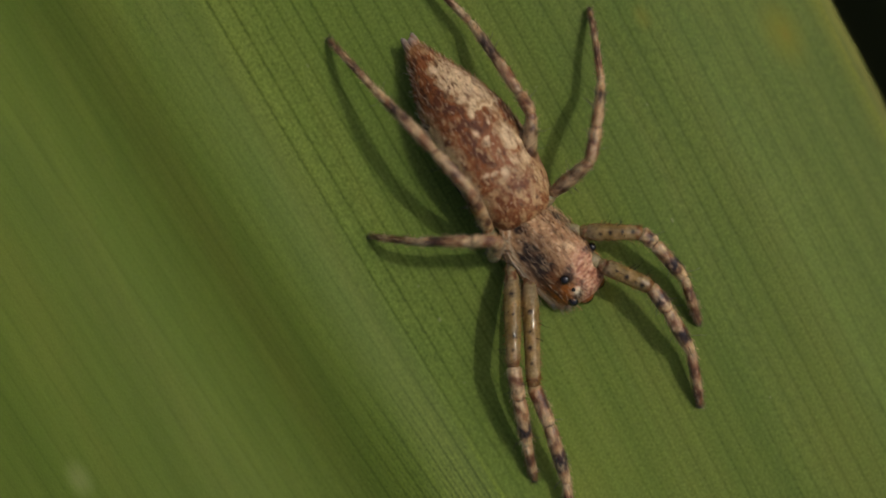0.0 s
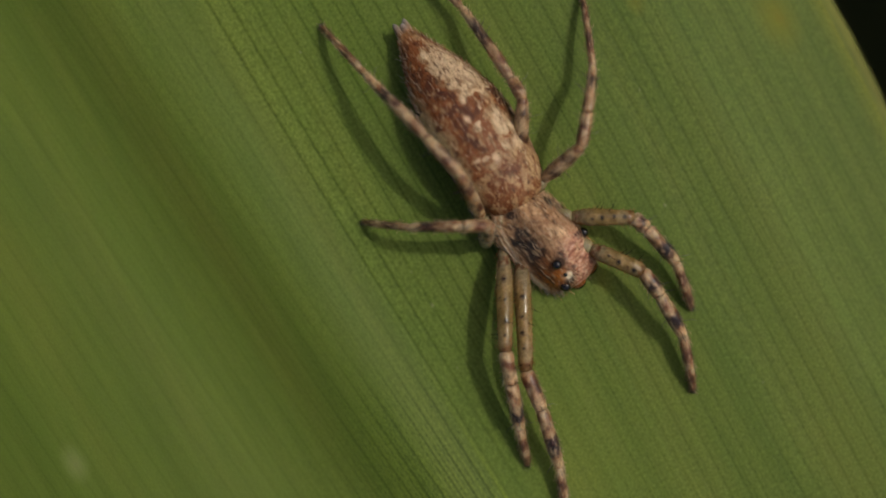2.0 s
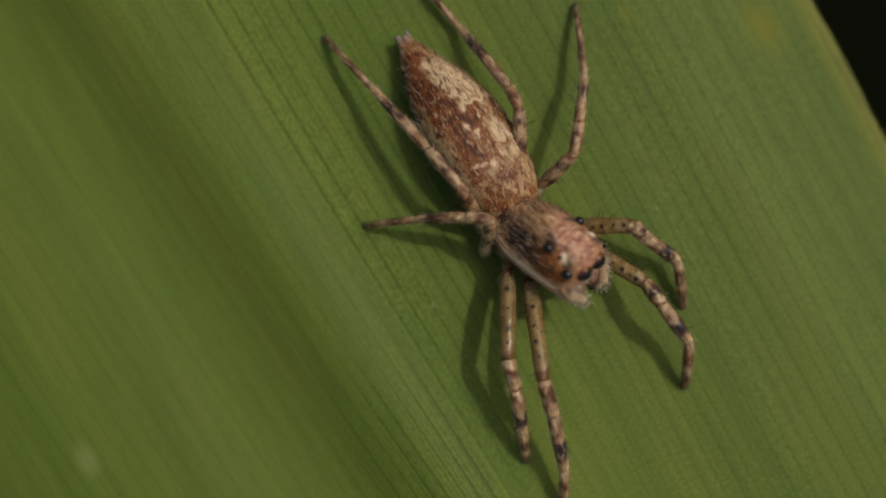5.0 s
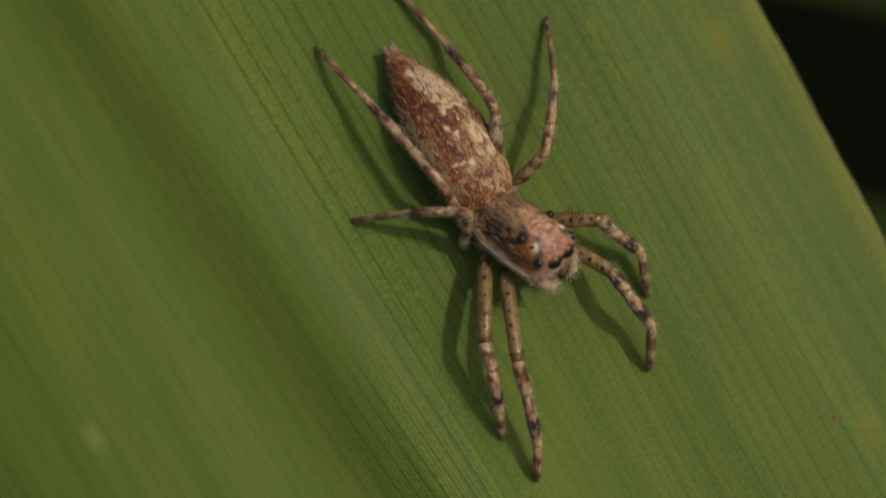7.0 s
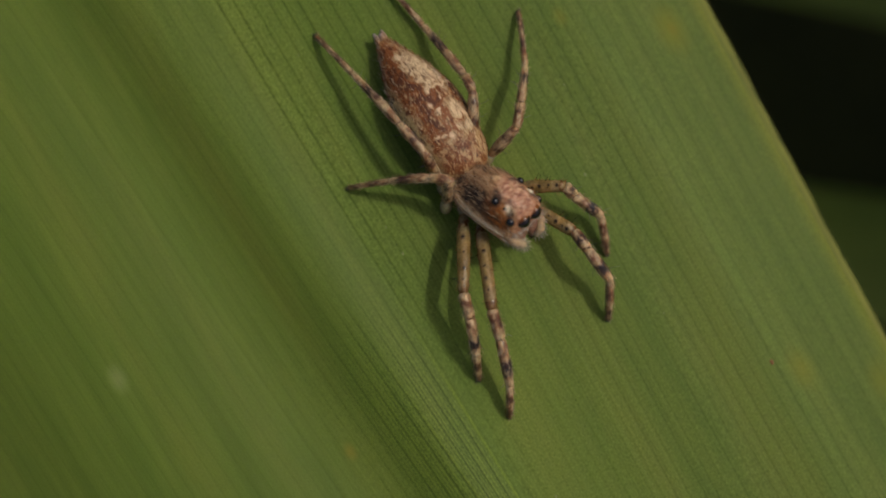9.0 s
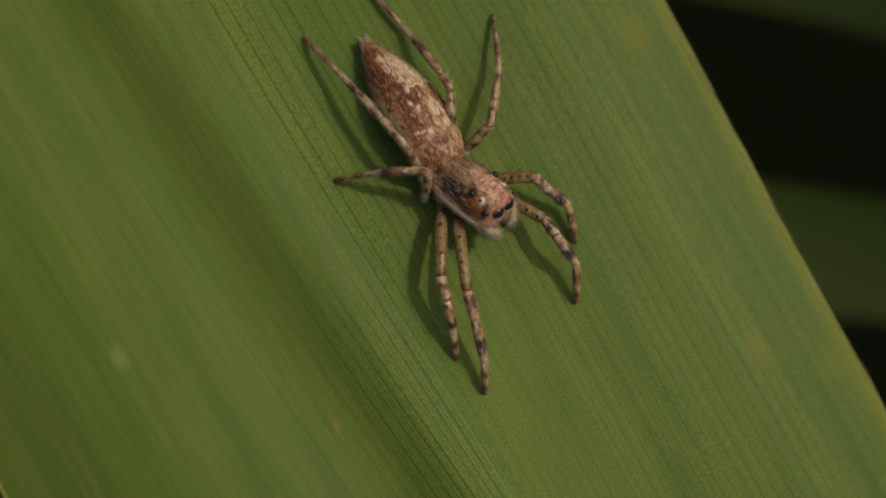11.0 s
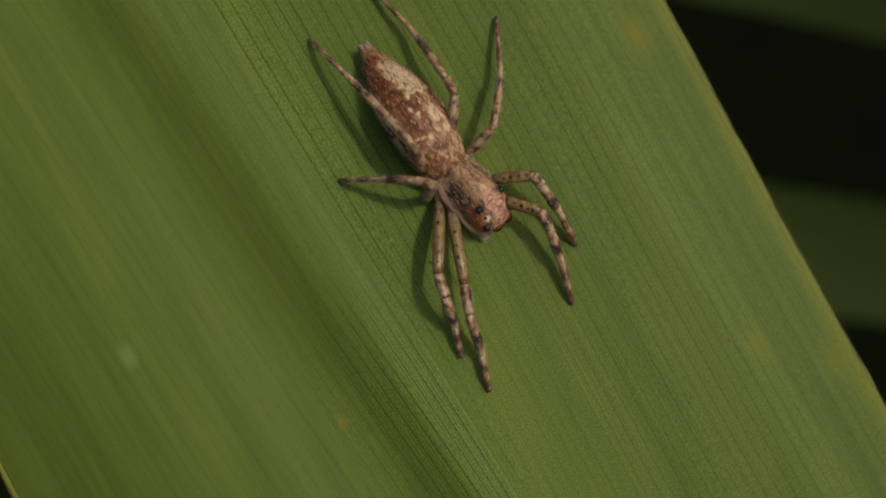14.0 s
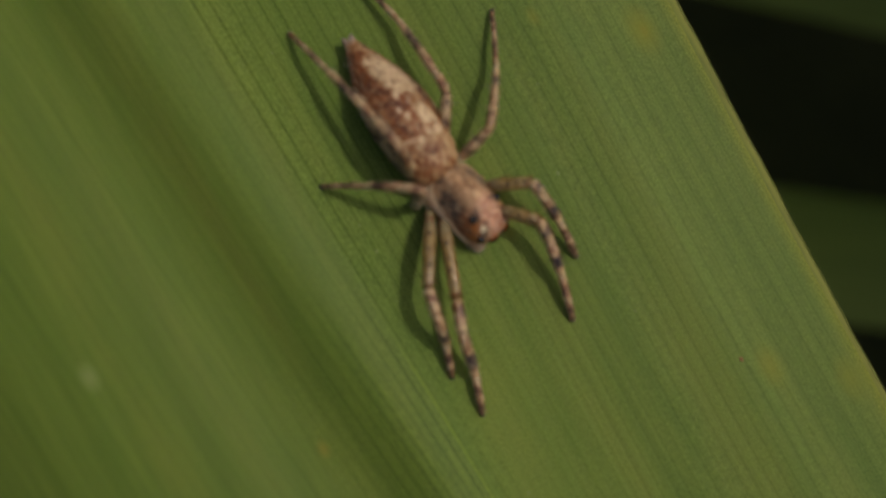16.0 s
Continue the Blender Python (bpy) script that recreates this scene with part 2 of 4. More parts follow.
def build_leaf():
    leaf = new("strap_leaf")
    leaf.matrix_world = pose(0, 0, 0, 0, 0, LEAF_TURN)
    tagged(leaf, "broad green strap leaf with fine veins and dry yellow margin", "leaf")
    step = 0.026
    w = np.arange(-24.5, 14.6, step)
    v = np.concatenate([np.linspace(-75, -21, 10), np.arange(-18, 27, 0.9), np.linspace(30, 85, 10)])
    rng = np.random.default_rng(7)
    # vein lines at uneven spacing, some deeper
    veins, at = [], -24.5
    while at < 14.6:
        at += rng.uniform(0.11, 0.20)
        veins.append((at, rng.uniform(0.75, 1.0) if len(veins) % 3 == 0 else rng.uniform(0.12, 0.4)))
    groove = np.zeros_like(w)
    for c, d in veins:
        groove = np.maximum(groove, d * np.exp(-((w - c) / 0.036) ** 2))
    # veins stand out beside the fold and fade into a smooth bloom away from it
    clear = np.interp(w, [-9, -5, -2.6, -2.2, 0.5, 2.0, 4.0, 9.0, 12.0], [0.22, 0.30, 0.45, 1.0, 0.95, 0.80, 0.66, 0.68, 0.50])
    cellular = np.interp(w, [-9, -5, -2.6, -2.2, 3.0, 6.0, 12.0], [0.12, 0.25, 0.5, 1.0, 1.0, 0.92, 0.72])
    groove *= clear
    swell = np.interp(w, [c for c, _ in veins], rng.uniform(-1, 1, len(veins)))
    U, V = np.meshgrid(w, v)
    # lower down the veins stand out on both sides of the fold
    low = np.clip((V - 2) / 5, 0, 1)
    deep = 1 + low * np.interp(U, [-8, -6, -4.5, -2.5, -2.2, 1.0, 3.0], [0, 0.9, 2.4, 2.4, -0.65, -0.65, -0.2])
    fold = np.exp(-((U + 2.30) / 0.07) ** 2) * np.clip((V - 3) / 5, 0, 1)
    G = np.tile(groove, (len(v), 1)) * deep
    X = U + lean(U) * V + 0.05 * np.sin(V * 0.21 + U * 0.3)
    Z = leaf_height(U) + waver(U, V) - 0.008 * G + 0.003 * np.tile(swell, (len(v), 1))
    high = edge_high(V) - 0.17
    inside = (X > EDGE_LOW + 0.17) & (X < high)
    X = np.minimum(np.maximum(X, EDGE_LOW + 0.17), high)
    n = len(w)
    top = np.stack([X, -V, Z], -1).reshape(-1, 3) * MM
    depth = 0.001 * np.array([[0, 0, 1]]) * np.interp(X.ravel(), [EDGE_LOW, EDGE_LOW + 3, 0, EDGE_HIGH - 3, EDGE_HIGH], [0.16, 0.3, 0.5, 0.3, 0.16])[:, None]
    keep = [(r, k) for r in range(len(v) - 1) for k in range(n - 1)
            if inside[r, k] or inside[r, k + 1] or inside[r + 1, k] or inside[r + 1, k + 1]]
    faces = [(r * n + k, (r + 1) * n + k, (r + 1) * n + k + 1, r * n + k + 1) for r, k in keep]
    # colour of the veins, of yellow specks and of the old spots
    g = np.clip(G, 0, 1).ravel()
    tints = blend((1, 1, 1), (0.46, 0.52, 0.27), g * 0.95)
    tints = blend(tints, (1.35, 1.32, 0.70), 0.40 * np.exp(-((g - 0.02) / 0.05) ** 2) * (low * np.interp(U, [-6, -4.8, -2.6, -2.3], [0, 1, 1, 0])).ravel())
    tints = blend(tints, (1.5, 1.45, 0.6), 0.6 * fold.ravel())
    # lengthwise paler and deeper green bands, light and shade of the folds painted in
    fold_shading = np.interp(w, [-17, -12, -9, -7.5, -5.5, -4.0, -2.6, -2.2, -0.5, 1.5, 4.0, 7.0, 9.5, 13.0], [0.98, 0.95, 0.90, 0.95, 0.86, 0.93, 0.92, 1.08, 1.10, 1.05, 1.0, 0.96, 1.0, 0.96])
    tints = tints * np.tile(fold_shading, (len(v), 1)).ravel()[:, None]
    tints = tints * (1 + 0.03 * np.tile(swell, (len(v), 1)).ravel()[:, None])
    x, y = X.ravel(), -V.ravel()
    tints = blend(tints, (1.65, 1.32, 0.85), 0.9 * np.clip((x - (high.ravel() - 0.7)) / 0.7, 0, 1) ** 2)
    tints = blend(tints, (1.5, 1.25, 0.9), 0.5 * np.clip((EDGE_LOW + 1.2 - x) / 1.2, 0, 1) ** 2)
    tints = np.concatenate([tints, np.clip(np.tile(cellular, (len(v), 1)) + 0.5 * low * np.interp(U, [-8, -5, -2.4, -2.2, 2], [0, 1, 1, -0.6, -0.3]), 0.15, 1).ravel()[:, None]], 1)
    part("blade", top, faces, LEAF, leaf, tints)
    # underside, coarser
    skip = list(range(0, n, 14))
    low = (top - depth).reshape(len(v), n, 3)[:, skip].reshape(-1, 3)
    m = len(skip)
    under = [(r * m + k, r * m + k + 1, (r + 1) * m + k + 1, (r + 1) * m + k) for r in range(len(v) - 1) for k in range(m - 1)]
    part("underside", low, under, LEAF, leaf, np.ones((len(low), 3)) * (1.15, 1.12, 1.1))
    # dry margins along both edges, papery and thinning out to nothing
    across = ((-0.42, 0.0, 1.0), (-0.20, 0.45, 1.0), (-0.10, 1.0, 1.0), (-0.02, 1.2, 0.90), (0.05, 1.1, 0.45), (0.12, 1.0, 0.0))
    rows = np.arange(-75, 86, 0.5)
    for edge, sign in ((EDGE_LOW, -1), (EDGE_HIGH, 1)):
        verts, tints = [], []
        for q in rows:
            w0 = edge - float(lean(edge)) * q if sign < 0 else float(edge_high(q)) - 0.1
            z = float(leaf_height(w0) + waver(w0, q))
            wob = 0.015 * math.sin(q * 1.3) + 0.01 * math.sin(q * 3.7) + (float(edge_high(q)) - EDGE_HIGH if sign > 0 else 0)
            for off, dry, solid in across:
                verts.append(((edge + wob + sign * off) * MM, -q * MM, (z + 0.012 - 0.25 * max(off + 0.18, 0) ** 2) * MM))
                tints.append((0.115 + 0.058 * dry, 0.15 + 0.036 * dry, 0.022 + 0.008 * dry, solid))
        n = len(across)
        strip = [(r * n + k, r * n + k + 1, (r + 1) * n + k + 1, (r + 1) * n + k)[::sign] for r in range(len(rows) - 1) for k in range(n - 1)]
        part("margin", verts, strip, MARGIN, leaf, np.array(tints), "dry yellowish papery leaf margin")
    return leaf


def place_on_leaf(x, y):
    a = radians(LEAF_TURN)
    u, q = x * math.cos(a) + y * math.sin(a), x * math.sin(a) - y * math.cos(a)
    w = u
    for _ in range(6):
        w = u - float(lean(w)) * q
    return float(leaf_height(w))


strap_leaf = build_leaf()


def build_fleck(x, y, size, material, label, turn):
    bm = bmesh.new()
    bmesh.ops.create_icosphere(bm, subdivisions=2, radius=1)
    for p in bm.verts:
        p.co *= 1 + 0.25 * noise.noise(p.co * 1.9 + Vector((x, y, 0)))
        p.co = Vector((p.co.x * size, p.co.y * size * 1.6, p.co.z * size * 0.25)) * 0.75 * MM
    me = bpy.data.meshes.new("fleck")
    bm.to_mesh(me)
    me.materials.append(material)
    ob = new("fleck", me)
    ob.matrix_world = pose(x * MM, y * MM, (place_on_leaf(x, y) + 0.01) * MM, 0, 0, turn)
    return tagged(ob, label, "speck", "specks on the leaf")


for x, y, size, kind in ((-0.15, -2.07, 0.06, 0), (-0.75, -1.1, 0.035, 0), (0.55, -3.9, 0.03, 0), (13.36, -6.26, 0.09, 1),
                         (6.6, 0.75, 0.06, 0), (-3.9, 5.3, 0.035, 0), (5.9, 4.1, 0.035, 0), (5.3, -11.0, 0.05, 0), (9.4, -4.4, 0.035, 0)):
    if kind:
        build_fleck(x, y, size, RUST_FLECK, "tiny rust-brown fleck on the green leaf", 35)
    else:
        build_fleck(x, y, size, FLECK, "tiny pale fleck on the green leaf", 20 + 40 * math.sin(x))


# ---- below and beside the leaf ----
def build_ground():
    n = 60
    s = np.linspace(-1, 1, n)
    s = np.sign(s) * np.abs(s) ** 4 * 400
    xs, ys = np.meshgrid(s, s)
    zs = -0.048 + 0.004 * np.sin(xs * 90) * np.cos(ys * 70)
    v = np.stack([xs, ys, zs], -1).reshape(-1, 3)
    f = [(r * n + k, r * n + k + 1, (r + 1) * n + k + 1, (r + 1) * n + k) for r in range(n - 1) for k in range(n - 1)]
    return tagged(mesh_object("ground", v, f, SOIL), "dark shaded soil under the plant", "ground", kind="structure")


def build_blade(name, label, place, length, half, material, arch=0.15, droop=0.0):
    """A strap leaf along its own x axis, with a keel and a tapered tip."""
    rows, cols = 40, 13
    verts = []
    for side in (0, 1):
        for r in range(rows):
            s = r / (rows - 1)
            h = half * (1 - 0.25 * s) * min(1.0, 4.0 * (1 - s) + 0.06)
            for c in range(cols):
                t = 2 * c / (cols - 1) - 1
                z = -arch * half * (1 - t * t) - droop * s * s + half * 0.02 * math.sin(s * 19 + 3 * t)
                verts.append(((s - 0.5) * length, t * h, z - side * 0.0004))
    n = rows * cols
    f = []
    for r in range(rows - 1):
        for c in range(cols - 1):
            q = (r * cols + c, (r + 1) * cols + c, (r + 1) * cols + c + 1, r * cols + c + 1)
            f += [q, tuple(n + i for i in q[::-1])]
    rim = [r * cols for r in range(rows)] + [(rows - 1) * cols + c for c in range(1, cols)] + [r * cols + cols - 1 for r in range(rows - 2, -1, -1)] + [c for c in range(cols - 2, 0, -1)]
    f += [(rim[i], rim[(i + 1) % len(rim)], n + rim[(i + 1) % len(rim)], n + rim[i]) for i in range(len(rim))]
    ob = mesh_object(name, verts, f, material, np.ones((len(verts), 3)))
    ob.matrix_world = place
    # raised rib along the underside of the keel
    rib = []
    for r in range(rows):
        s = r / (rows - 1)
        z = -arch * half - droop * s * s - 0.0004
        for k in range(8):
            t = math.tau * k / 8
            rib.append(((s - 0.5) * length, half * (0.06 - 0.04 * s) * math.cos(t), z + half * (0.05 - 0.03 * s) * math.sin(t)))
    part("midrib", rib, tube(rows, 8), material, ob, np.ones((len(rib), 3)))
    return tagged(ob, label, "leaf", "leaves of the plant")


build_ground()
build_blade("background_leaf", "dim green strap leaf in the shade behind", pose(0.060, -0.0063, -0.030, 20, 0, -8), 0.090, 0.0046, SHADE_LEAF)
build_blade("background_leaf", "dim green strap leaf in the shade behind", pose(0.058, 0.0122, -0.030, 20, 0, -14), 0.090, 0.0046, SHADE_LEAF)
# unseen blades added out of view, between the sun and the soil, to shade it
build_blade("sun_block_leaf", "unseen green strap leaf added to keep the sun off the soil", pose(0.0235, 0.0123, 0.004, 0, 0, LEAF_TURN - 90), 0.20, 0.0085, LEAF)
build_blade("sun_block_leaf", "unseen green strap leaf added to keep the sun off the soil", pose(0.064, 0.0335, 0.010, 0, 0, LEAF_TURN - 91), 0.20, 0.0265, LEAF)

# ---- the spider ----
HOME = Vector((2.2, 0.9, 0.0))
spider = new("jumping_spider")
spider.matrix_world = pose(HOME.x * MM, HOME.y * MM, 0)
tagged(spider, "small mottled brown and cream jumping spider resting on the green leaf", "spider")


def grid_normals(P):
    """Normals of a grid of points that is closed in its second direction."""
    a = np.gradient(P, axis=0)
    b = np.roll(P, -1, 1) - np.roll(P, 1, 1)
    n = np.cross(b, a)
    return n / np.maximum(np.linalg.norm(n, axis=2, keepdims=True), 1e-12)


def step(f, low, high):
    t = np.clip((np.asarray(f) - low) / (high - low), 0, 1)
    return t * t * (3 - 2 * t)


def abdomen_tint(p):
    """Pattern of the abdomen; p in millimetres, y from 0 in front to -6.2 behind, +x its right side."""
    x, y = p[:, 0], p[:, 1]
    n1, n2, n3 = cloud(p, 1.1, 2.0), cloud(p, 3.2, 5.0), cloud(p * (1, 0.7, 1), 5.2, 8.0)
    fine = 0.75 * cloud(p * (1, 0.24, 1), 17.0, 21.0) + 0.45 * cloud(p * (1, 0.6, 1), 9.0, 25.0)
    xr = x + 0.10 * n1 + 0.13 * n2 + 0.07 * n3
    yr = y + 0.12 * n1 + 0.16 * n2 + 0.12 * n3 + 0.05 * fine
    # pale saddle behind the middle, a pale left half before it, rust round both
    f = 0.18 + 0.55 * n2 + 0.65 * n3 + 0.40 * fine
    for cx, cy, rx, ry, much in ((-0.35, -3.95, 0.50, 0.62, -1.6), (-0.15, -4.8, 0.38, 0.60, -1.3), (0.0, -3.05, 0.45, 0.24, 1.1), (0.55, -3.9, 0.32, 1.3, 0.8),
                                 (-0.55, -2.1, 0.42, 0.80, -0.95), (-1.00, -3.1, 0.20, 0.55, 1.5), (-1.02, -1.9, 0.13, 0.9, 1.0), (0.45, -2.20, 0.40, 0.50, 0.35),
                                 (0.13, -2.55, 0.11, 0.12, -1.2), (0.15, -1.52, 0.14, 0.16, -1.6), (0.0, -1.10, 0.32, 0.30, 1.0), (0.62, -1.15, 0.35, 0.40, 0.9),
                                 (-0.55, -0.9, 0.30, 0.40, -0.5), (0.90, -2.6, 0.12, 1.0, -0.4), (-1.24, -2.6, 0.08, 1.7, -1.6), (0.1, -5.5, 0.4, 0.3, 0.5)):
        f = f + much * bell(xr, yr, cx, cy, rx, ry)
    rust = step(f, -0.03, 0.07)
    # the saddle ends in front at a scalloped cream edge with dark rust before it
    edge = -3.36 + 0.06 * np.sin(8.5 * x + 0.6) + 0.05 * np.sin(19 * x) + 0.05 * n3
    saddle = step(0.60 - np.abs(x + 0.42 + 0.10 * n2), 0.0, 0.08) * step(edge - y, 0.0, 0.05) * step(y + 0.2 * n2, -4.5, -4.1)
    rust = rust * (1 - 0.9 * saddle)
    before = step(0.50 - np.abs(x + 0.12 + 0.12 * n2), 0.0, 0.1) * step(y - edge, 0.0, 0.04) * step(-y - 0.12 * n3, 3.02, 3.16)
    rust = np.maximum(rust, before)
    # the front third: rust drops with thin cream seams
    front = step(y + 0.2 * n1, -1.8, -1.2)
    drops = cloud(p * (1, 0.55, 1), 5.5, 33.0) + 0.3 * fine + 0.25 * xr + 0.10
    rust = rust * (1 - 0.75 * front) + 0.75 * front * step(drops, -0.03, 0.06)
    pale = blend((0.35, 0.21, 0.11), (0.52, 0.375, 0.24), step(-f + 0.9 * fine + 0.4 * n3, 0.08, 0.70))
    deep = blend((0.235, 0.074, 0.019), (0.125, 0.036, 0.010), step(f + 0.4 * n3 - 0.3 * fine, 0.30, 1.0))
    pale = blend(pale, (0.42, 0.265, 0.13), 0.6 * front * step(-drops, 0.0, 0.25))
    deep = blend(deep, (0.18, 0.054, 0.014), 0.7 * front)
    c = blend(pale, deep, rust)
    c = blend(c, (0.44, 0.28, 0.14), 0.5 * rust * step(fine + 0.3 * n2, 0.24, 0.42))
    c = blend(c, (0.20, 0.075, 0.025), 0.55 * (1 - rust) * step(-fine - 0.3 * n3, 0.16, 0.34))
    rim = np.exp(-((edge - y - 0.07) / 0.06) ** 2) * step(0.56 - np.abs(x + 0.42), 0.0, 0.1)
    c = blend(c, (0.60, 0.44, 0.29), 0.85 * rim)
    c = blend(c, (0.11, 0.032, 0.012), 0.7 * before * step(n3 + 0.5 * fine, -0.05, 0.3))
    # cream chevrons before the dark band
    for cx, cy, rx, ry in ((0.26, -2.88, 0.07, 0.11), (0.12, -2.60, 0.06, 0.08), (0.22, -1.58, 0.09, 0.13), (0.66, -1.78, 0.11, 0.07), (0.44, -1.70, 0.10, 0.05), (-0.22, -3.0, 0.05, 0.09)):
        c = blend(c, (0.56, 0.39, 0.26), np.clip(1.7 * bell(x + 0.05 * n3, y + 0.06 * n2 + 0.05 * fine, cx, cy, rx, ry) - 0.2, 0, 0.9))
    c = blend(c, (0.05, 0.016, 0.008), 0.55 * step(-fine - 0.25 * n2, 0.28, 0.55))
    c = blend(c, (0.54, 0.37, 0.23), 0.42 * step(fine + 0.25 * n3, 0.30, 0.62))
    side = step(x + 0.1 * n2, 0.88, 1.12)
    c = blend(c, blend((0.36, 0.27, 0.14), (0.045, 0.03, 0.018), step(n3 + 0.6 * fine, 0.0, 0.3)), 0.85 * side)
    # cream seams between the drops in front, a pale line along the edge, dark below it
    seam = cloud(p * (1, 0.5, 1), 8.0, 44.0)
    c = blend(c, (0.44, 0.28, 0.14), 0.5 * step(y + 0.3 * n1, -2.4, -1.4) * np.exp(-(seam / 0.06) ** 2))
    c = blend(c, (0.30, 0.15, 0.06), 0.6 * step(-y, 5.5, 6.0))
    c = blend(c, (0.035, 0.016, 0.010), 0.85 * step(-p[:, 2], 0.02, 0.16) * step(y, -5.2, -4.5))
    bright = c.mean(1, keepdims=True)
    return np.clip(1.04 * c * (0.99, 1.02, 0.97) * (bright / 0.2) ** 0.2, 0.01, 0.9)


def scales(rng, tint, share, dark=0.05):
    """Bristle colours: some cream, some dark, the rest as the skin."""
    pick = rng.uniform(size=(len(tint), 1))
    t = np.where(pick < share, np.array((0.58, 0.43, 0.29)), np.where(pick > 1 - dark, tint * 0.3, tint))
    return t * rng.uniform(0.8, 1.2, (len(tint), 1))


def build_abdomen():
    rings, around, length = 250, 210, 6.15
    at = [0, 0.012, 0.04, 0.09, 0.16, 0.30, 0.44, 0.58, 0.72, 0.84, 0.92, 0.965, 1.0]
    wide = [0.05, 0.46, 0.80, 1.00, 1.13, 1.26, 1.28, 1.18, 0.92, 0.62, 0.40, 0.30, 0.18]
    s = np.linspace(0, 1, rings) ** 1.15
    half = np.interp(s, at, wide)
    half = np.convolve(np.pad(half, 4, mode="edge"), np.ones(9) / 9, "valid")
    half[:3] = [0.1, 0.3, 0.45]
    th = np.linspace(0, math.tau, around, endpoint=False)
    S, T = np.meshgrid(s, th, indexing="ij")
    H = np.tile(half[:, None], (1, around))
    c, q = np.cos(T), np.sin(T)
    X = H * np.sign(c) * np.abs(c) ** 0.92
    Z = np.where(q > 0, 0.76, 0.50) * H * np.sign(q) * np.abs(q) ** 0.95 + 0.10 * np.sin(S * math.pi)
    P = np.stack([X, -S * length, Z], -1)
    N = grid_normals(P)
    flat = P.reshape(-1, 3)
    P = P + N * (0.018 * cloud(flat, 2.4, 4.0)).reshape(rings, around, 1)
    flat = P.reshape(-1, 3)
    ab = part("abdomen", flat * MM, tube(rings, around), SKIN, spider, abdomen_tint(flat), "long tapered abdomen mottled rust-brown and cream")
    # lying bristles, combed towards the rear
    rng = np.random.default_rng(11)
    count = 8500
    ri, ai = rng.integers(2, rings - 2, count), rng.integers(0, around, count)
    ok = (q[0, ai] > -0.65) & (rng.uniform(size=count) < half[ri] / 1.36 + 0.12)
    ri, ai = ri[ok], ai[ok]
    root, nor = P[ri, ai], N[ri, ai]
    nor = np.where((nor * (root * (1, 0, 1))).sum(1, keepdims=True) < 0, -nor, nor)
    way = np.array([0, -1, 0]) + 0.06 * nor + rng.normal(size=root.shape) * 0.15
    tint = scales(rng, abdomen_tint(root + rng.normal(size=root.shape) * 0.01), 0.12, 0.10)
    v, f, t = hairs(root * MM, way, rng.uniform(0.12, 0.25, len(root)) * MM, rng.uniform(0.005, 0.0085, len(root)) * MM, np.clip(tint, 0, 0.9))
    tagged(part("bristles", v, f, HAIR, ab, t, "short lying cream and rust bristles"), kind="stuff")
    # long white bristles on the right flank
    k = 26
    ys = rng.uniform(-5.4, -3.0, k)
    row = np.searchsorted(s * length, -ys)
    col = rng.integers(0, 15, k)
    root, nor = P[row, col], N[row, col]
    nor = np.where((nor * (root * (1, 0, 1))).sum(1, keepdims=True) < 0, -nor, nor)
    way = nor + np.array([0.1, -0.75, 0.25]) + rng.normal(size=root.shape) * 0.25
    v, f, t = hairs(root * MM, way, rng.uniform(0.22, 0.45, k) * MM, np.full(k, 0.0055) * MM, np.tile((0.5, 0.45, 0.35), (k, 1)))
    tagged(part("flank_bristles", v, f, HAIR, ab, t, "long white bristles"), kind="stuff")
    # spinnerets at the rear tip
    for dx, dz, ln in ((-0.13, 0.05, 0.42), (0.13, 0.05, 0.42), (0.0, 0.12, 0.30), (-0.10, -0.09, 0.3), (0.10, -0.09, 0.3)):
        prof = [(0, 0.11), (0.3, 0.115), (0.6, 0.10), (0.85, 0.075), (1, 0.03)]
        v = [((dx * (1 + 0.25 * a) + r * math.cos(math.tau * i / 10)) * MM, (-length + 0.12 - a * ln) * MM, (dz * (1 + 0.4 * a) + r * math.sin(math.tau * i / 10)) * MM)
             for a, r in prof for i in range(10)]
        t = [blend((0.30, 0.17, 0.09), (0.20, 0.185, 0.17), a) for a, r in prof for i in range(10)]
        part("spinneret", v, tube(5, 10), SKIN, ab, np.array(t))
    return ab


def t_lift(t):
    return t * 1.08 + 0.004


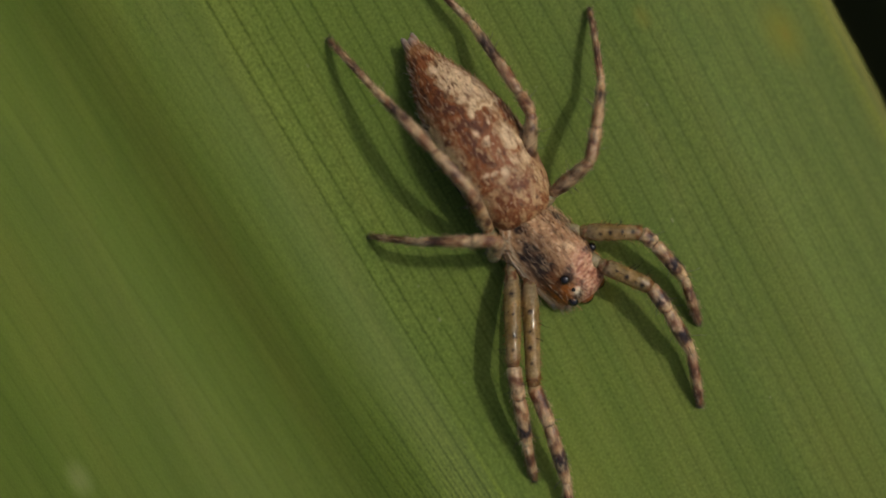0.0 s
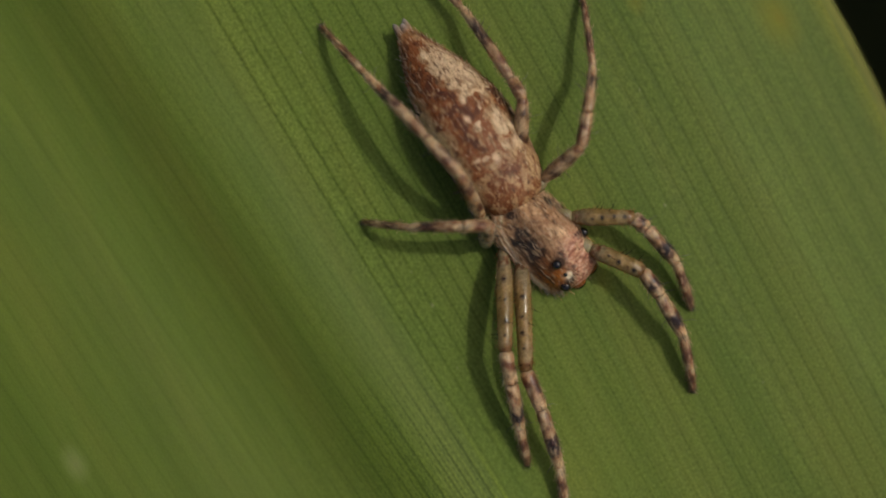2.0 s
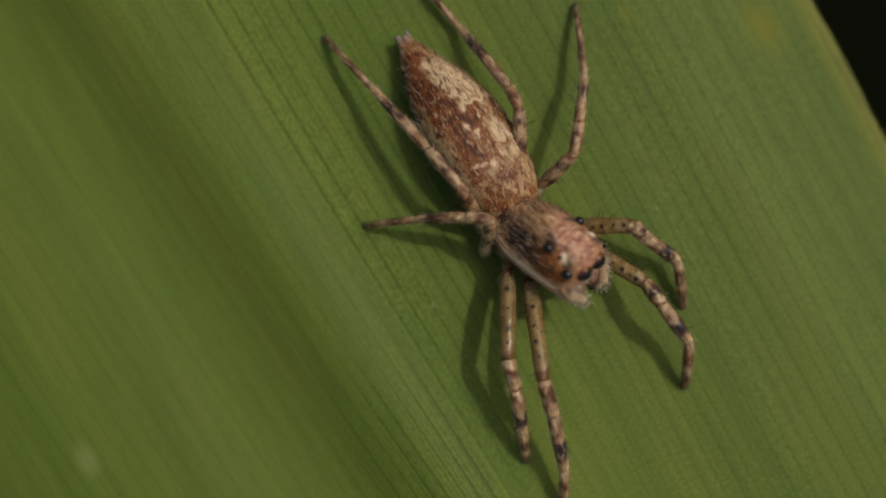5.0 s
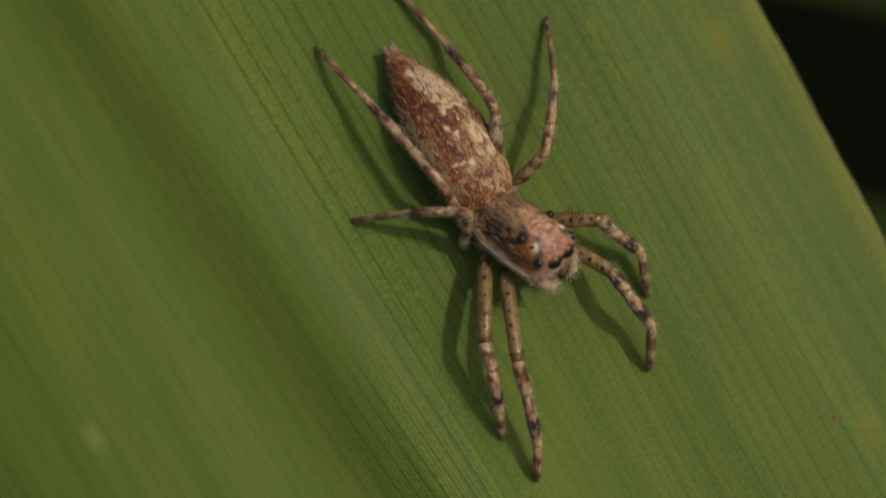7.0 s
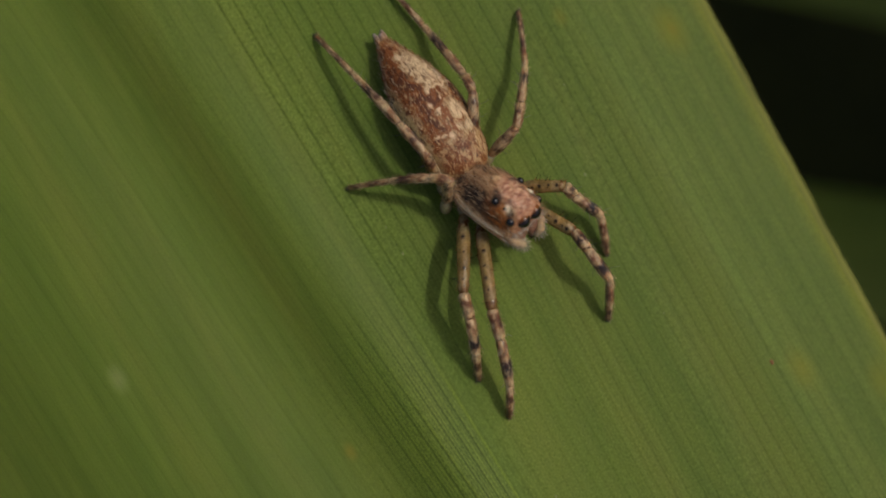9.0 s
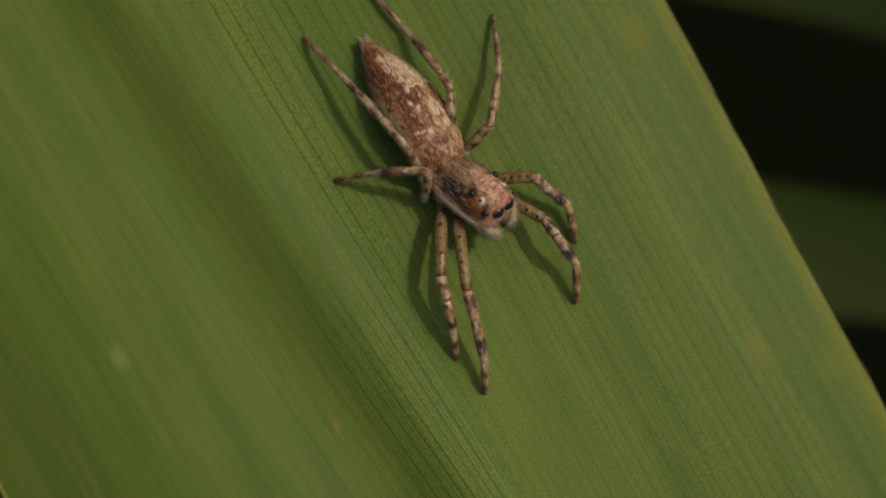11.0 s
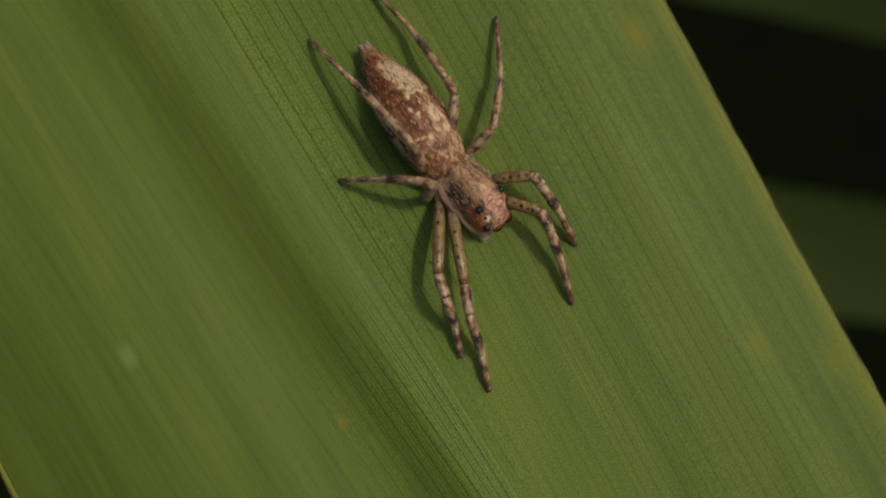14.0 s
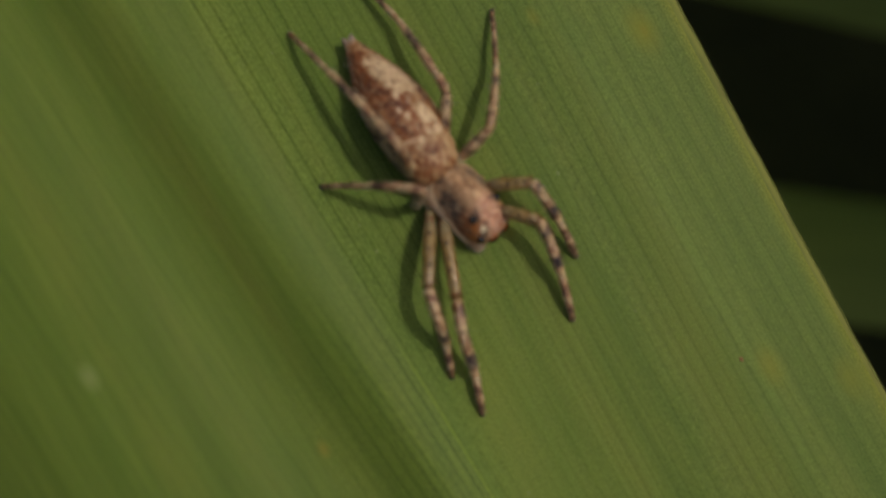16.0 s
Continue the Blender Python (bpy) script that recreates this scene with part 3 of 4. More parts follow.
def carapace_tint(p):
    x, y, z = p[:, 0] * np.interp(p[:, 1], [0, 1.5, 2.2, 3.0], [1.2, 1.22, 1.08, 1.0]), p[:, 1], p[:, 2]
    n1, n2, n3 = cloud(p, 1.6, 1.0), cloud(p, 4.5, 3.0), cloud(p, 11, 6.0)
    streak = 0.8 * cloud(p * (1, 0.26, 1), 15.0, 17.0) + 0.35 * cloud(p * (1, 0.5, 1), 8.0, 19.0)
    c = blend((0.30, 0.155, 0.080), (0.49, 0.315, 0.19), 0.35 + 0.7 * n2 + 0.6 * streak)
    # brown flanks below the eyes, paler towards the rim
    flank = step(np.abs(x) + 0.15 * n2, 0.60, 0.84) * step(z + 0.1 * n2, 0.02, 0.18)
    c = blend(c, blend((0.060, 0.027, 0.016), (0.34, 0.21, 0.11), step(streak + 0.3 * n2, 0.05, 0.4)), 0.9 * flank * step(y + 0.3 * n1, 0.5, 1.1))
    top = np.clip((y - 1.55 + 0.3 * n1) / 0.5, 0, 1) * np.clip((0.66 - np.abs(x) + 0.15 * n2) / 0.25, 0, 1)
    c = blend(c, (0.40, 0.19, 0.125), 0.9 * top)
    c = blend(c, (0.17, 0.055, 0.04), 0.85 * top * step(n3 + 0.6 * streak, 0.0, 0.35))
    c = blend(c, (0.56, 0.37, 0.29), 0.75 * top * step(-n3 - 0.4 * streak, 0.12, 0.4))
    for cx, cy, rx, ry, f in ((0.50, 0.36, 0.16, 0.13, 1.0), (-0.45, 0.35, 0.13, 0.12, 1.0), (0.74, 0.85, 0.16, 0.24, 1.0), (0.80, 1.36, 0.15, 0.20, 1.0),
                              (1.02, 1.05, 0.13, 0.18, 1.0), (1.02, 1.62, 0.15, 0.20, 1.0), (-0.75, 0.85, 0.16, 0.2, 0.9), (-0.8, 1.4, 0.18, 0.2, 0.8),
                              (0.46, 1.94, 0.09, 0.10, 1.0), (0.52, 2.45, 0.10, 0.10, 0.9), (-0.45, 2.4, 0.08, 0.09, 0.8), (-0.44, 1.94, 0.08, 0.09, 0.8)):
        c = blend(c, (0.030, 0.022, 0.022), f * np.clip(2.2 * bell(x + 0.16 * n2, y + 0.18 * n3, cx, cy, rx, ry) - 0.4, 0, 1) * np.clip(0.95 + 1.4 * streak, 0, 1))
    for sgn in (1, -1):
        c = blend(c, (0.40, 0.125, 0.018), np.clip(1.7 * bell(x, y, sgn * 0.84, 2.42, 0.22, 0.46), 0, 1) * np.clip(0.95 + 0.8 * n3, 0, 1))
        c = blend(c, (0.05, 0.022, 0.012), np.clip(1.6 * bell(x + 0.1 * n3, y, sgn * 1.0, 2.35, 0.16, 0.42), 0, 1) * np.clip(0.6 + 1.4 * streak, 0, 1))
        c = blend(c, (0.035, 0.02, 0.015), np.clip(1.4 * bell(x, y, sgn * 0.60, 2.76, 0.14, 0.12), 0, 0.9))
        c = blend(c, (0.030, 0.018, 0.015), np.clip(1.5 * bell(x, y, sgn * 0.62, 2.10, 0.17, 0.19), 0, 0.9))
        c = blend(c, (0.66, 0.56, 0.44), np.clip(1.6 * bell(x + 0.05 * n3, y, sgn * 0.60, 2.60, 0.08, 0.10), 0, 0.9))
    rim = np.clip((0.02 + 0.06 * n2 - z) / 0.1, 0, 1)
    c = blend(c, (0.48, 0.28, 0.15), 0.9 * rim)
    line = np.exp(-((z + 0.12) / 0.04) ** 2) * np.clip((3.0 - y) / 0.4, 0, 1)
    c = blend(c, (0.72, 0.60, 0.45), 0.85 * line)
    face = np.clip((y - 3.02) / 0.1, 0, 1)
    c = blend(c, (0.36, 0.16, 0.09), 0.7 * face)
    c = blend(c, (0.58, 0.40, 0.25), 0.5 * step(streak, 0.18, 0.5))
    c = blend(c, (0.085, 0.036, 0.016), 0.45 * step(-streak, 0.2, 0.5))
    bright = c.mean(1, keepdims=True)
    return np.clip(1.17 * c * (1.0, 1.02, 0.93) * (bright / 0.2) ** 0.14 * (1 + 0.2 * n3[:, None]), 0.008, 0.9)


def build_carapace():
    rings, around, length = 130, 128, 3.2
    at = [0, 0.15, 0.5, 1.0, 1.5, 2.0, 2.6, 3.0, 3.2]
    base = np.array([0.36, 0.64, 0.95, 1.09, 1.12, 1.09, 1.02, 0.90, 0.66])
    crest = np.array([0.02, 0.14, 0.40, 0.72, 0.92, 0.98, 0.90, 0.74, 0.54])
    flat_top = np.array([0.20, 0.36, 0.54, 0.66, 0.76, 0.84, 0.87, 0.80, 0.58])
    y = np.linspace(0, length, rings)
    th = np.linspace(0, math.tau, around, endpoint=False)
    P = np.zeros((rings, around, 3))
    for r, yy in enumerate(y):
        b, h, f = (float(np.interp(yy, at, k)) for k in (base, crest, flat_top))
        for k, t in enumerate(th):
            c, q = math.cos(t), math.sin(t)
            if q >= 0:
                up = abs(q) ** 0.75
                reach = b + (f - b) * min(1.0, up * 1.25) ** 1.3
                P[r, k] = (reach * np.sign(c) * abs(c) ** 0.62, yy, -0.35 + (h + 0.35) * up)
            else:
                P[r, k] = (b * 0.97 * np.sign(c) * abs(c) ** 0.8, yy, -0.35 - 0.42 * abs(q) ** 0.8)
    for _ in range(3):
        P[1:-1] = (P[:-2] + 2 * P[1:-1] + P[2:]) / 4
        P = (np.roll(P, 1, 1) + 2 * P + np.roll(P, -1, 1)) / 4
    N = grid_normals(P)
    flat = P.reshape(-1, 3)
    P = P + N * (0.02 * cloud(flat, 2.6, 9.0)).reshape(rings, around, 1)
    flat = P.reshape(-1, 3)
    body = part("cephalothorax", flat * MM, tube(rings, around), SKIN, spider, carapace_tint(flat), "hairy pinkish-brown head and thorax with dark patches")
    rng = np.random.default_rng(5)
    count = 4200
    ri, ai = rng.integers(1, rings - 1, count), rng.integers(0, around, count)
    ok = np.sin(th[ai]) > -0.2
    ri, ai = ri[ok], ai[ok]
    root, nor = P[ri, ai], N[ri, ai]
    centre = root * (1, 0, 1)
    nor = np.where((nor * centre).sum(1, keepdims=True) < 0, -nor, nor)
    eyes = np.min([np.linalg.norm(root - e, axis=1) - 1.25 * r[3] for e, r in zip(EYES, EYE_TABLE)], axis=0)
    way = np.array([0, -0.9, 0]) + 0.03 * nor + rng.normal(size=root.shape) * 0.16
    way[root[:, 1] > 2.4] *= (1, -0.6, 1)
    tint = scales(rng, t_lift(carapace_tint(root + rng.normal(size=root.shape) * 0.012)), 0.17, 0.22)
    far = (eyes > 0) & ((root[:, 1] < 1.7) | (rng.uniform(size=len(root)) < 0.45))
    root, way, tint = root[far], way[far], tint[far]
    v, f, t = hairs(root * MM, way, rng.uniform(0.16, 0.36, len(root)) * MM, rng.uniform(0.005, 0.008, len(root)) * MM, np.clip(tint, 0, 0.85))
    tagged(part("bristles", v, f, HAIR, body, t, "short pale and brown bristles"), kind="stuff")
    # pale band along the lower rim, on both sides
    for col in (1, around // 2 - 1):
        rows = range(6, rings - 12)
        v = [P[r, col] + 0.028 * np.array((math.cos(math.tau * q / 6), 0, math.sin(math.tau * q / 6))) * (1 + 0.3 * math.sin(r * 1.7 + q)) for r in rows for q in range(6)]
        part("rim_band", np.array(v) * MM, tube(len(rows), 6), HAIR, body, np.tile((0.56, 0.44, 0.30), (len(v), 1)), "pale band of scales")
    # pale fringe along the lower rim
    k = 130
    ri = rng.integers(6, rings - 4, k)
    ai = np.where(rng.uniform(size=k) < 0.6, rng.integers(0, 5, k), around // 2 - rng.integers(0, 5, k))
    root = P[ri, ai]
    way = np.stack([np.sign(root[:, 0]) * 0.7, np.full(k, 0.25), np.full(k, -0.55)], 1) + rng.normal(size=(k, 3)) * 0.22
    v, f, t = hairs(root * MM, way, rng.uniform(0.07, 0.15, k) * MM, np.full(k, 0.007) * MM, np.tile((0.6, 0.52, 0.42), (k, 1)))
    tagged(part("rim_fringe", v, f, HAIR, body, t, "pale fringe of bristles"), kind="stuff")
    return body


# eyes: big front pair, smaller outer front pair, tiny middle pair, round rear pair
EYE_TABLE = ((0.28, 3.10, 0.32, 0.28, 1), (-0.28, 3.10, 0.32, 0.28, 1), (0.70, 2.90, 0.40, 0.16, 0), (-0.70, 2.90, 0.40, 0.16, 0),
             (0.62, 2.52, 0.72, 0.06, 0), (-0.62, 2.52, 0.72, 0.06, 0), (0.64, 2.10, 0.75, 0.135, 0), (-0.64, 2.10, 0.75, 0.135, 0))
EYES = [np.array(e[:3]) for e in EYE_TABLE]


def build_head_parts(body):
    for x, y, z, r, amber in EYE_TABLE:
        v, f = ball(r * MM)
        n = np.array(v) / (r * MM)
        iris = blend((0.20, 0.062, 0.010), (0.010, 0.006, 0.005), step(n[:, 1] - 0.35 * n[:, 2] + 0.1 * n[:, 0] * np.sign(x), 0.05, 0.30))
        ob = part("eye", v, f, EYE_AMBER if amber else EYE, body, iris if amber else None, "glossy dark amber eye" if amber else "glossy black eye")
        ob.location = (x * MM, y * MM, z * MM)
    rng = np.random.default_rng(3)
    for sgn in (1, -1):
        # jaws under the face
        prof = [(0, 0.20), (0.25, 0.29), (0.55, 0.28), (0.85, 0.20), (1, 0.08)]
        v, t = [], []
        for a, r in prof:
            for i in range(14):
                g = math.tau * i / 14
                v.append(((sgn * (0.28 + 0.05 * a) + r * math.cos(g)) * MM, (2.95 + 0.28 * a + 0.8 * r * math.sin(g)) * MM, (-0.05 - 0.95 * a) * MM))
                t.append(blend((0.30, 0.16, 0.10), (0.10, 0.035, 0.02), a))
        part("chelicera", v, tube(5, 14), SKIN, body, np.array(t), "brown jaw")
        v, f = ball(0.11 * MM, (1, 1, 1.7))
        fang = part("fang", v, f, FANG, body)
        fang.location = (sgn * 0.30 * MM, 3.22 * MM, -1.02 * MM)
        # feeler beside the jaws: bent, pale, tufted
        path = [(0.62, 2.50, -0.40), (0.76, 2.90, -0.38), (0.70, 3.22, -0.46), (0.48, 3.42, -0.62), (0.28, 3.42, -0.84)]
        radii = [0.13, 0.15, 0.16, 0.16, 0.08]
        v, t = [], []
        for k, (px, py, pz) in enumerate(path):
            a, b = Vector(path[max(k - 1, 0)]), Vector(path[min(k + 1, 4)])
            d = (b - a).normalized()
            s1 = d.cross(Vector((0, 0.3, 1))).normalized()
            s2 = d.cross(s1)
            for i in range(12):
                g = math.tau * i / 12
                p = Vector((px, py, pz)) + radii[k] * (math.cos(g) * s1 + math.sin(g) * s2)
                v.append((sgn * p.x * MM, p.y * MM, p.z * MM))
                t.append(blend((0.34, 0.20, 0.10), (0.46, 0.35, 0.20), k / 4))
        faces = tube(5, 12)
        part("palp", v, faces if sgn > 0 else [q[::-1] for q in faces], SKIN, body, np.array(t), "pale bent feeler")
        k = 420
        j = rng.integers(0, 4, k)
        g = rng.uniform(size=(k, 1))
        pa = np.array(path)
        core = pa[j] * (1 - g) + pa[j + 1] * g
        out = rng.normal(size=(k, 3))
        out /= np.linalg.norm(out, axis=1, keepdims=True)
        root = (core + out * 0.15) * (sgn, 1, 1)
        way = out * (sgn, 1, 1) * 0.8 + np.array([0, 0.55, -0.3])
        v, f, t = hairs(root * MM, way, rng.uniform(0.10, 0.24, k) * MM, np.full(k, 0.007) * MM, np.tile((0.54, 0.47, 0.36), (k, 1)) * rng.uniform(0.5, 1.15, (k, 1)))
        tagged(part("palp_bristles", v, f, HAIR, body, t, "white tufted bristles"), kind="stuff")
    # pale moustache and brow bristles between the eyes
    k = 300
    root = np.stack([rng.uniform(-0.75, 0.75, k), rng.uniform(3.0, 3.2, k), rng.uniform(-0.12, 0.02, k)], 1)
    way = np.array([0, 0.7, -0.5]) + rng.normal(size=(k, 3)) * 0.35
    v, f, t = hairs(root * MM, way, rng.uniform(0.12, 0.30, k) * MM, np.full(k, 0.008) * MM, np.tile((0.62, 0.54, 0.45), (k, 1)) * rng.uniform(0.5, 1.1, (k, 1)))
    tagged(part("face_bristles", v, f, HAIR, body, t, "pale face bristles"), kind="stuff")


abdomen = build_abdomen()
cephalothorax = build_carapace()
build_head_parts(cephalothorax)
# joints of each leg (hip, knee, shin, ankle, foot) in millimetres from the spider's middle, for each stance
LEGS = {}
LEGS["right_front"] = (
    [(0.18, -1.47, 0.50), (0.27, -4.78, 1.01), (0.71, -5.87, 0.94), (1.22, -7.57, 0.51), (1.46, -9.02, 0.06)],
    [(0.45, -1.91, 0.81), (0.77, -5.01, 2.03), (1.08, -6.06, 1.56), (1.43, -7.74, 0.92), (1.46, -9.02, 0.06)],
    [(0.03, -1.53, 0.50), (0.53, -4.80, 1.04), (0.70, -5.97, 1.14), (1.20, -7.55, 0.40), (1.46, -9.02, 0.06)],
)
LEGS["right_second"] = (
    [(-0.30, -1.31, 0.52), (-0.32, -4.20, 1.36), (-0.15, -5.10, 1.17), (0.10, -6.46, 0.59), (0.37, -7.63, 0.06)],
    [(-0.12, -1.63, 0.77), (-0.21, -4.44, 1.85), (0.02, -5.29, 1.55), (0.25, -6.63, 0.90), (0.37, -7.63, 0.06)],
    [(-0.38, -1.50, 0.54), (-0.50, -4.39, 1.38), (-0.22, -5.28, 1.41), (0.16, -6.41, 0.49), (0.37, -7.63, 0.06)],
)
LEGS["right_third"] = (
    [(-0.77, -1.02, 0.74), (-0.74, -0.71, 1.99), (-1.45, -0.72, 2.09), (-2.92, -0.73, 1.47), (-4.35, -0.56, 0.06)],
    [(-0.72, -1.14, 0.99), (-0.61, -0.50, 2.10), (-1.32, -0.41, 2.00), (-2.72, -0.43, 1.24), (-4.35, -0.56, 0.06)],
    [(-0.82, -1.22, 0.76), (-0.60, -0.97, 2.00), (-1.30, -0.81, 1.97), (-2.69, -0.67, 1.20), (-4.35, -0.56, 0.06)],
)
LEGS["right_hind"] = (
    [(-0.94, -0.42, 0.84), (-1.52, 0.68, 2.10), (-2.43, 1.68, 2.17), (-4.09, 3.49, 1.36), (-5.50, 5.14, 0.06)],
    [(-0.91, -0.50, 0.75), (-1.51, 0.48, 2.10), (-2.37, 1.52, 1.92), (-3.97, 3.39, 1.11), (-5.50, 5.14, 0.06)],
    [(-0.87, -0.40, 0.84), (-1.44, 0.58, 2.21), (-2.30, 1.60, 1.95), (-3.95, 3.44, 1.17), (-5.50, 5.14, 0.06)],
)
LEGS["left_front"] = (
    [(2.13, -1.37, 0.86), (3.54, -2.03, 1.14), (4.02, -2.69, 1.02), (4.75, -3.87, 0.61), (5.15, -5.54, 0.06)],
    [(2.51, -1.51, 0.83), (3.79, -2.33, 1.28), (4.20, -2.98, 1.57), (5.04, -4.07, 1.14), (5.12, -5.52, 0.06)],
    [(2.26, -1.55, 0.92), (3.65, -2.07, 1.47), (4.07, -2.72, 1.19), (4.59, -3.83, 0.42), (5.04, -5.54, 0.06)],
    [(2.10, -1.54, 0.88), (3.52, -2.02, 1.40), (3.88, -2.68, 1.07), (4.37, -3.94, 0.55), (4.84, -5.61, 0.06)],
)
LEGS["left_second"] = (
    [(1.60, -0.47, 0.86), (3.28, -0.52, 1.12), (3.66, -0.82, 1.05), (4.57, -1.79, 0.61), (5.13, -3.16, 0.06)],
    [(1.90, -0.66, 0.80), (3.46, -0.72, 1.49), (3.78, -1.03, 1.28), (4.84, -1.74, 0.72), (5.13, -3.15, 0.06)],
    [(1.62, -0.64, 0.85), (3.27, -0.55, 1.25), (3.62, -0.85, 1.07), (4.39, -1.81, 0.40), (5.09, -3.18, 0.06)],
    [(1.66, -0.67, 0.86), (3.27, -0.63, 1.40), (3.57, -1.01, 1.31), (4.33, -2.01, 0.69), (5.03, -3.27, 0.06)],
)
LEGS["left_third"] = (
    [(0.83, 0.59, 0.87), (1.78, 1.40, 1.79), (1.96, 2.36, 1.72), (2.22, 3.69, 0.97), (2.04, 5.96, 0.06)],
    [(0.89, 0.50, 0.81), (1.76, 1.34, 1.79), (1.94, 2.26, 1.52), (2.17, 3.68, 0.97), (2.04, 5.96, 0.06)],
    [(0.76, 0.34, 0.83), (1.75, 1.26, 1.60), (1.92, 2.18, 1.31), (2.10, 3.60, 0.73), (2.04, 5.96, 0.06)],
)
LEGS["left_hind"] = (
    [(0.18, 1.29, 0.85), (0.22, 2.78, 1.51), (-0.06, 3.33, 1.25), (-1.40, 5.47, 0.60), (-3.04, 7.23, 0.06)],
    [(0.30, 1.20, 0.86), (0.25, 2.76, 1.34), (-0.02, 3.34, 1.12), (-1.47, 5.34, 0.31), (-3.04, 7.23, 0.06)],
    [(0.16, 1.09, 0.90), (0.26, 2.70, 1.18), (-0.06, 3.29, 1.11), (-1.44, 5.44, 0.60), (-3.04, 7.23, 0.06)],
)

SEGMENTS = ("femur", "patella", "tibia", "tarsus")
FRONT_RADII = ((0.18, 0.24, 0.23, 0.19), (0.19, 0.21, 0.20, 0.18), (0.18, 0.20, 0.18, 0.15), (0.15, 0.14, 0.12, 0.08))
HIND_RADII = ((0.16, 0.20, 0.19, 0.15), (0.15, 0.17, 0.17, 0.14), (0.14, 0.155, 0.13, 0.10), (0.10, 0.095, 0.08, 0.055))


def band(a, at, wide):
    """Cross band with firm edges."""
    return np.clip(1.5 * np.exp(-((a - at) / wide) ** 2) - 0.25, 0, 1)


def leg_tint(p, length, segment, front, seed):
    a = p[:, 0] / length
    n1, n2, n3 = cloud(p, 1.8, seed + 2), cloud(p, 4.0, seed), cloud(p, 10.0, seed + 4)
    fine = cloud(p * (0.3, 1, 1), 16.0, seed + 9)
    around = np.arctan2(p[:, 2], p[:, 1])
    aw = a + 0.07 * n2 + 0.05 * n3 + 0.03 * np.sin(around + seed)
    cream, amber = np.array((0.44, 0.31, 0.17)), np.array((0.31, 0.15, 0.05))
    rust, brown, purple = (0.19, 0.062, 0.022), (0.085, 0.032, 0.014), (0.036, 0.022, 0.030)
    below = step(np.abs(np.cos(around)), 0.55, 0.95)
    c = blend(cream, amber, 0.38 + 0.8 * n2 + 0.5 * n1)
    if segment == "femur":
        if front:  # clear greenish thigh, amber along its sides
            c = blend((0.40, 0.30, 0.115), (0.58, 0.44, 0.20), 0.45 + 0.9 * n2 + 0.6 * n1)
            c = blend(c, (0.42, 0.40, 0.29), 0.70 * step(-a, -0.45, -0.15) * step(np.sin(around), 0.1, 0.7))
            c = blend(c, (0.48, 0.20, 0.04), 0.8 * below * np.clip(0.7 + 1.2 * n2, 0, 1))
            c = blend(c, (0.24, 0.075, 0.03), 0.8 * band(aw, 0.12, 0.03))
            c = blend(c, (0.55, 0.45, 0.27), 0.6 * band(aw, 0.86, 0.09) * step(np.sin(around), 0.0, 0.6))
        else:
            c = blend(c, brown, 0.95 * np.clip(band(aw, 0.34, 0.10) + band(aw, 0.74, 0.11), 0, 1) * np.clip(0.8 + 1.2 * n2, 0, 1))
        c = blend(c, rust, 0.7 * band(aw, 0.98, 0.05))
    elif segment == "patella":
        c = blend(c, rust, 0.85 * band(aw, 0.36, 0.24) * np.clip(0.8 + 1.5 * n2, 0, 1))
        c = blend(c, purple, (0.85 if front else 0.5) * band(aw, 0.52, 0.22) * step(n2 + 0.5 * np.sin(around + 0.8 + seed), 0.0, 0.35))
        c = blend(c, cream * 1.15, 0.6 * band(aw, 0.86, 0.10))
        c = blend(c, brown, 0.7 * band(aw, 1.0, 0.04))
    elif segment == "tibia":
        c = blend(c, rust, 0.75 * band(aw, 0.20, 0.15) * np.clip(0.6 + 1.6 * n2, 0, 1))
        c = blend(c, brown, 0.97 * band(aw, 0.60, 0.17) * np.clip(0.9 + n2, 0, 1))
        c = blend(c, purple, (0.95 if front else 0.4) * band(aw, 0.60, 0.17) * step(n2 + 0.5 * np.sin(around + 0.5), -0.1, 0.25))
        c = blend(c, cream * 1.2, 0.65 * band(aw, 0.90, 0.09))
    else:
        c = blend(c, rust, 0.75 * np.clip(band(aw, 0.32, 0.16) + np.clip((aw - 0.55) / 0.12, 0, 1), 0, 1))
        c = blend(c, brown, 0.55 * np.clip(band(aw, 0.34, 0.08) + band(aw, 0.78, 0.10), 0, 1))
        c = blend(c, (0.03, 0.025, 0.032), np.clip((a - 0.92) / 0.05, 0, 0.95))
    if front and segment == "femur":
        c = c * (0.80, 0.70, 0.56)
    calm = 0.35 if front and segment == "femur" else 1.0
    c = blend(c, rust, 0.40 * calm * step(n2 + 0.5 * n3, 0.15, 0.5))
    c = blend(c, (0.58, 0.43, 0.25), 0.40 * (calm + 0.2) * step(fine, 0.15, 0.45))
    c = blend(c, (0.07, 0.028, 0.012), 0.40 * calm * step(-fine, 0.2, 0.5))
    for k, s in enumerate((0.36, 0.53, 0.70, 0.84) if front and segment == "femur" else ()):
        side = 0.05 * math.sin(7.3 * k + 3 * seed) - 0.03
        size = 0.050 + 0.014 * math.sin(3.1 * k + seed)
        at = s + 0.03 * math.sin(5.1 * k + 2 * seed)
        c = blend(c, (0.015, 0.012, 0.014), np.clip(1.9 * np.exp(-((a - at) * length / size) ** 2 - ((p[:, 1] - side) / size) ** 2) - 0.1, 0, 0.97) * (p[:, 2] > 0))
    if not (front and segment == "femur"):
        c = 1.03 * c * (c.mean(1, keepdims=True) / 0.17) ** 0.4
    return np.clip(c * (0.86 + 0.16 * n3[:, None] + 0.12 * n2[:, None]), 0.008, 0.85)


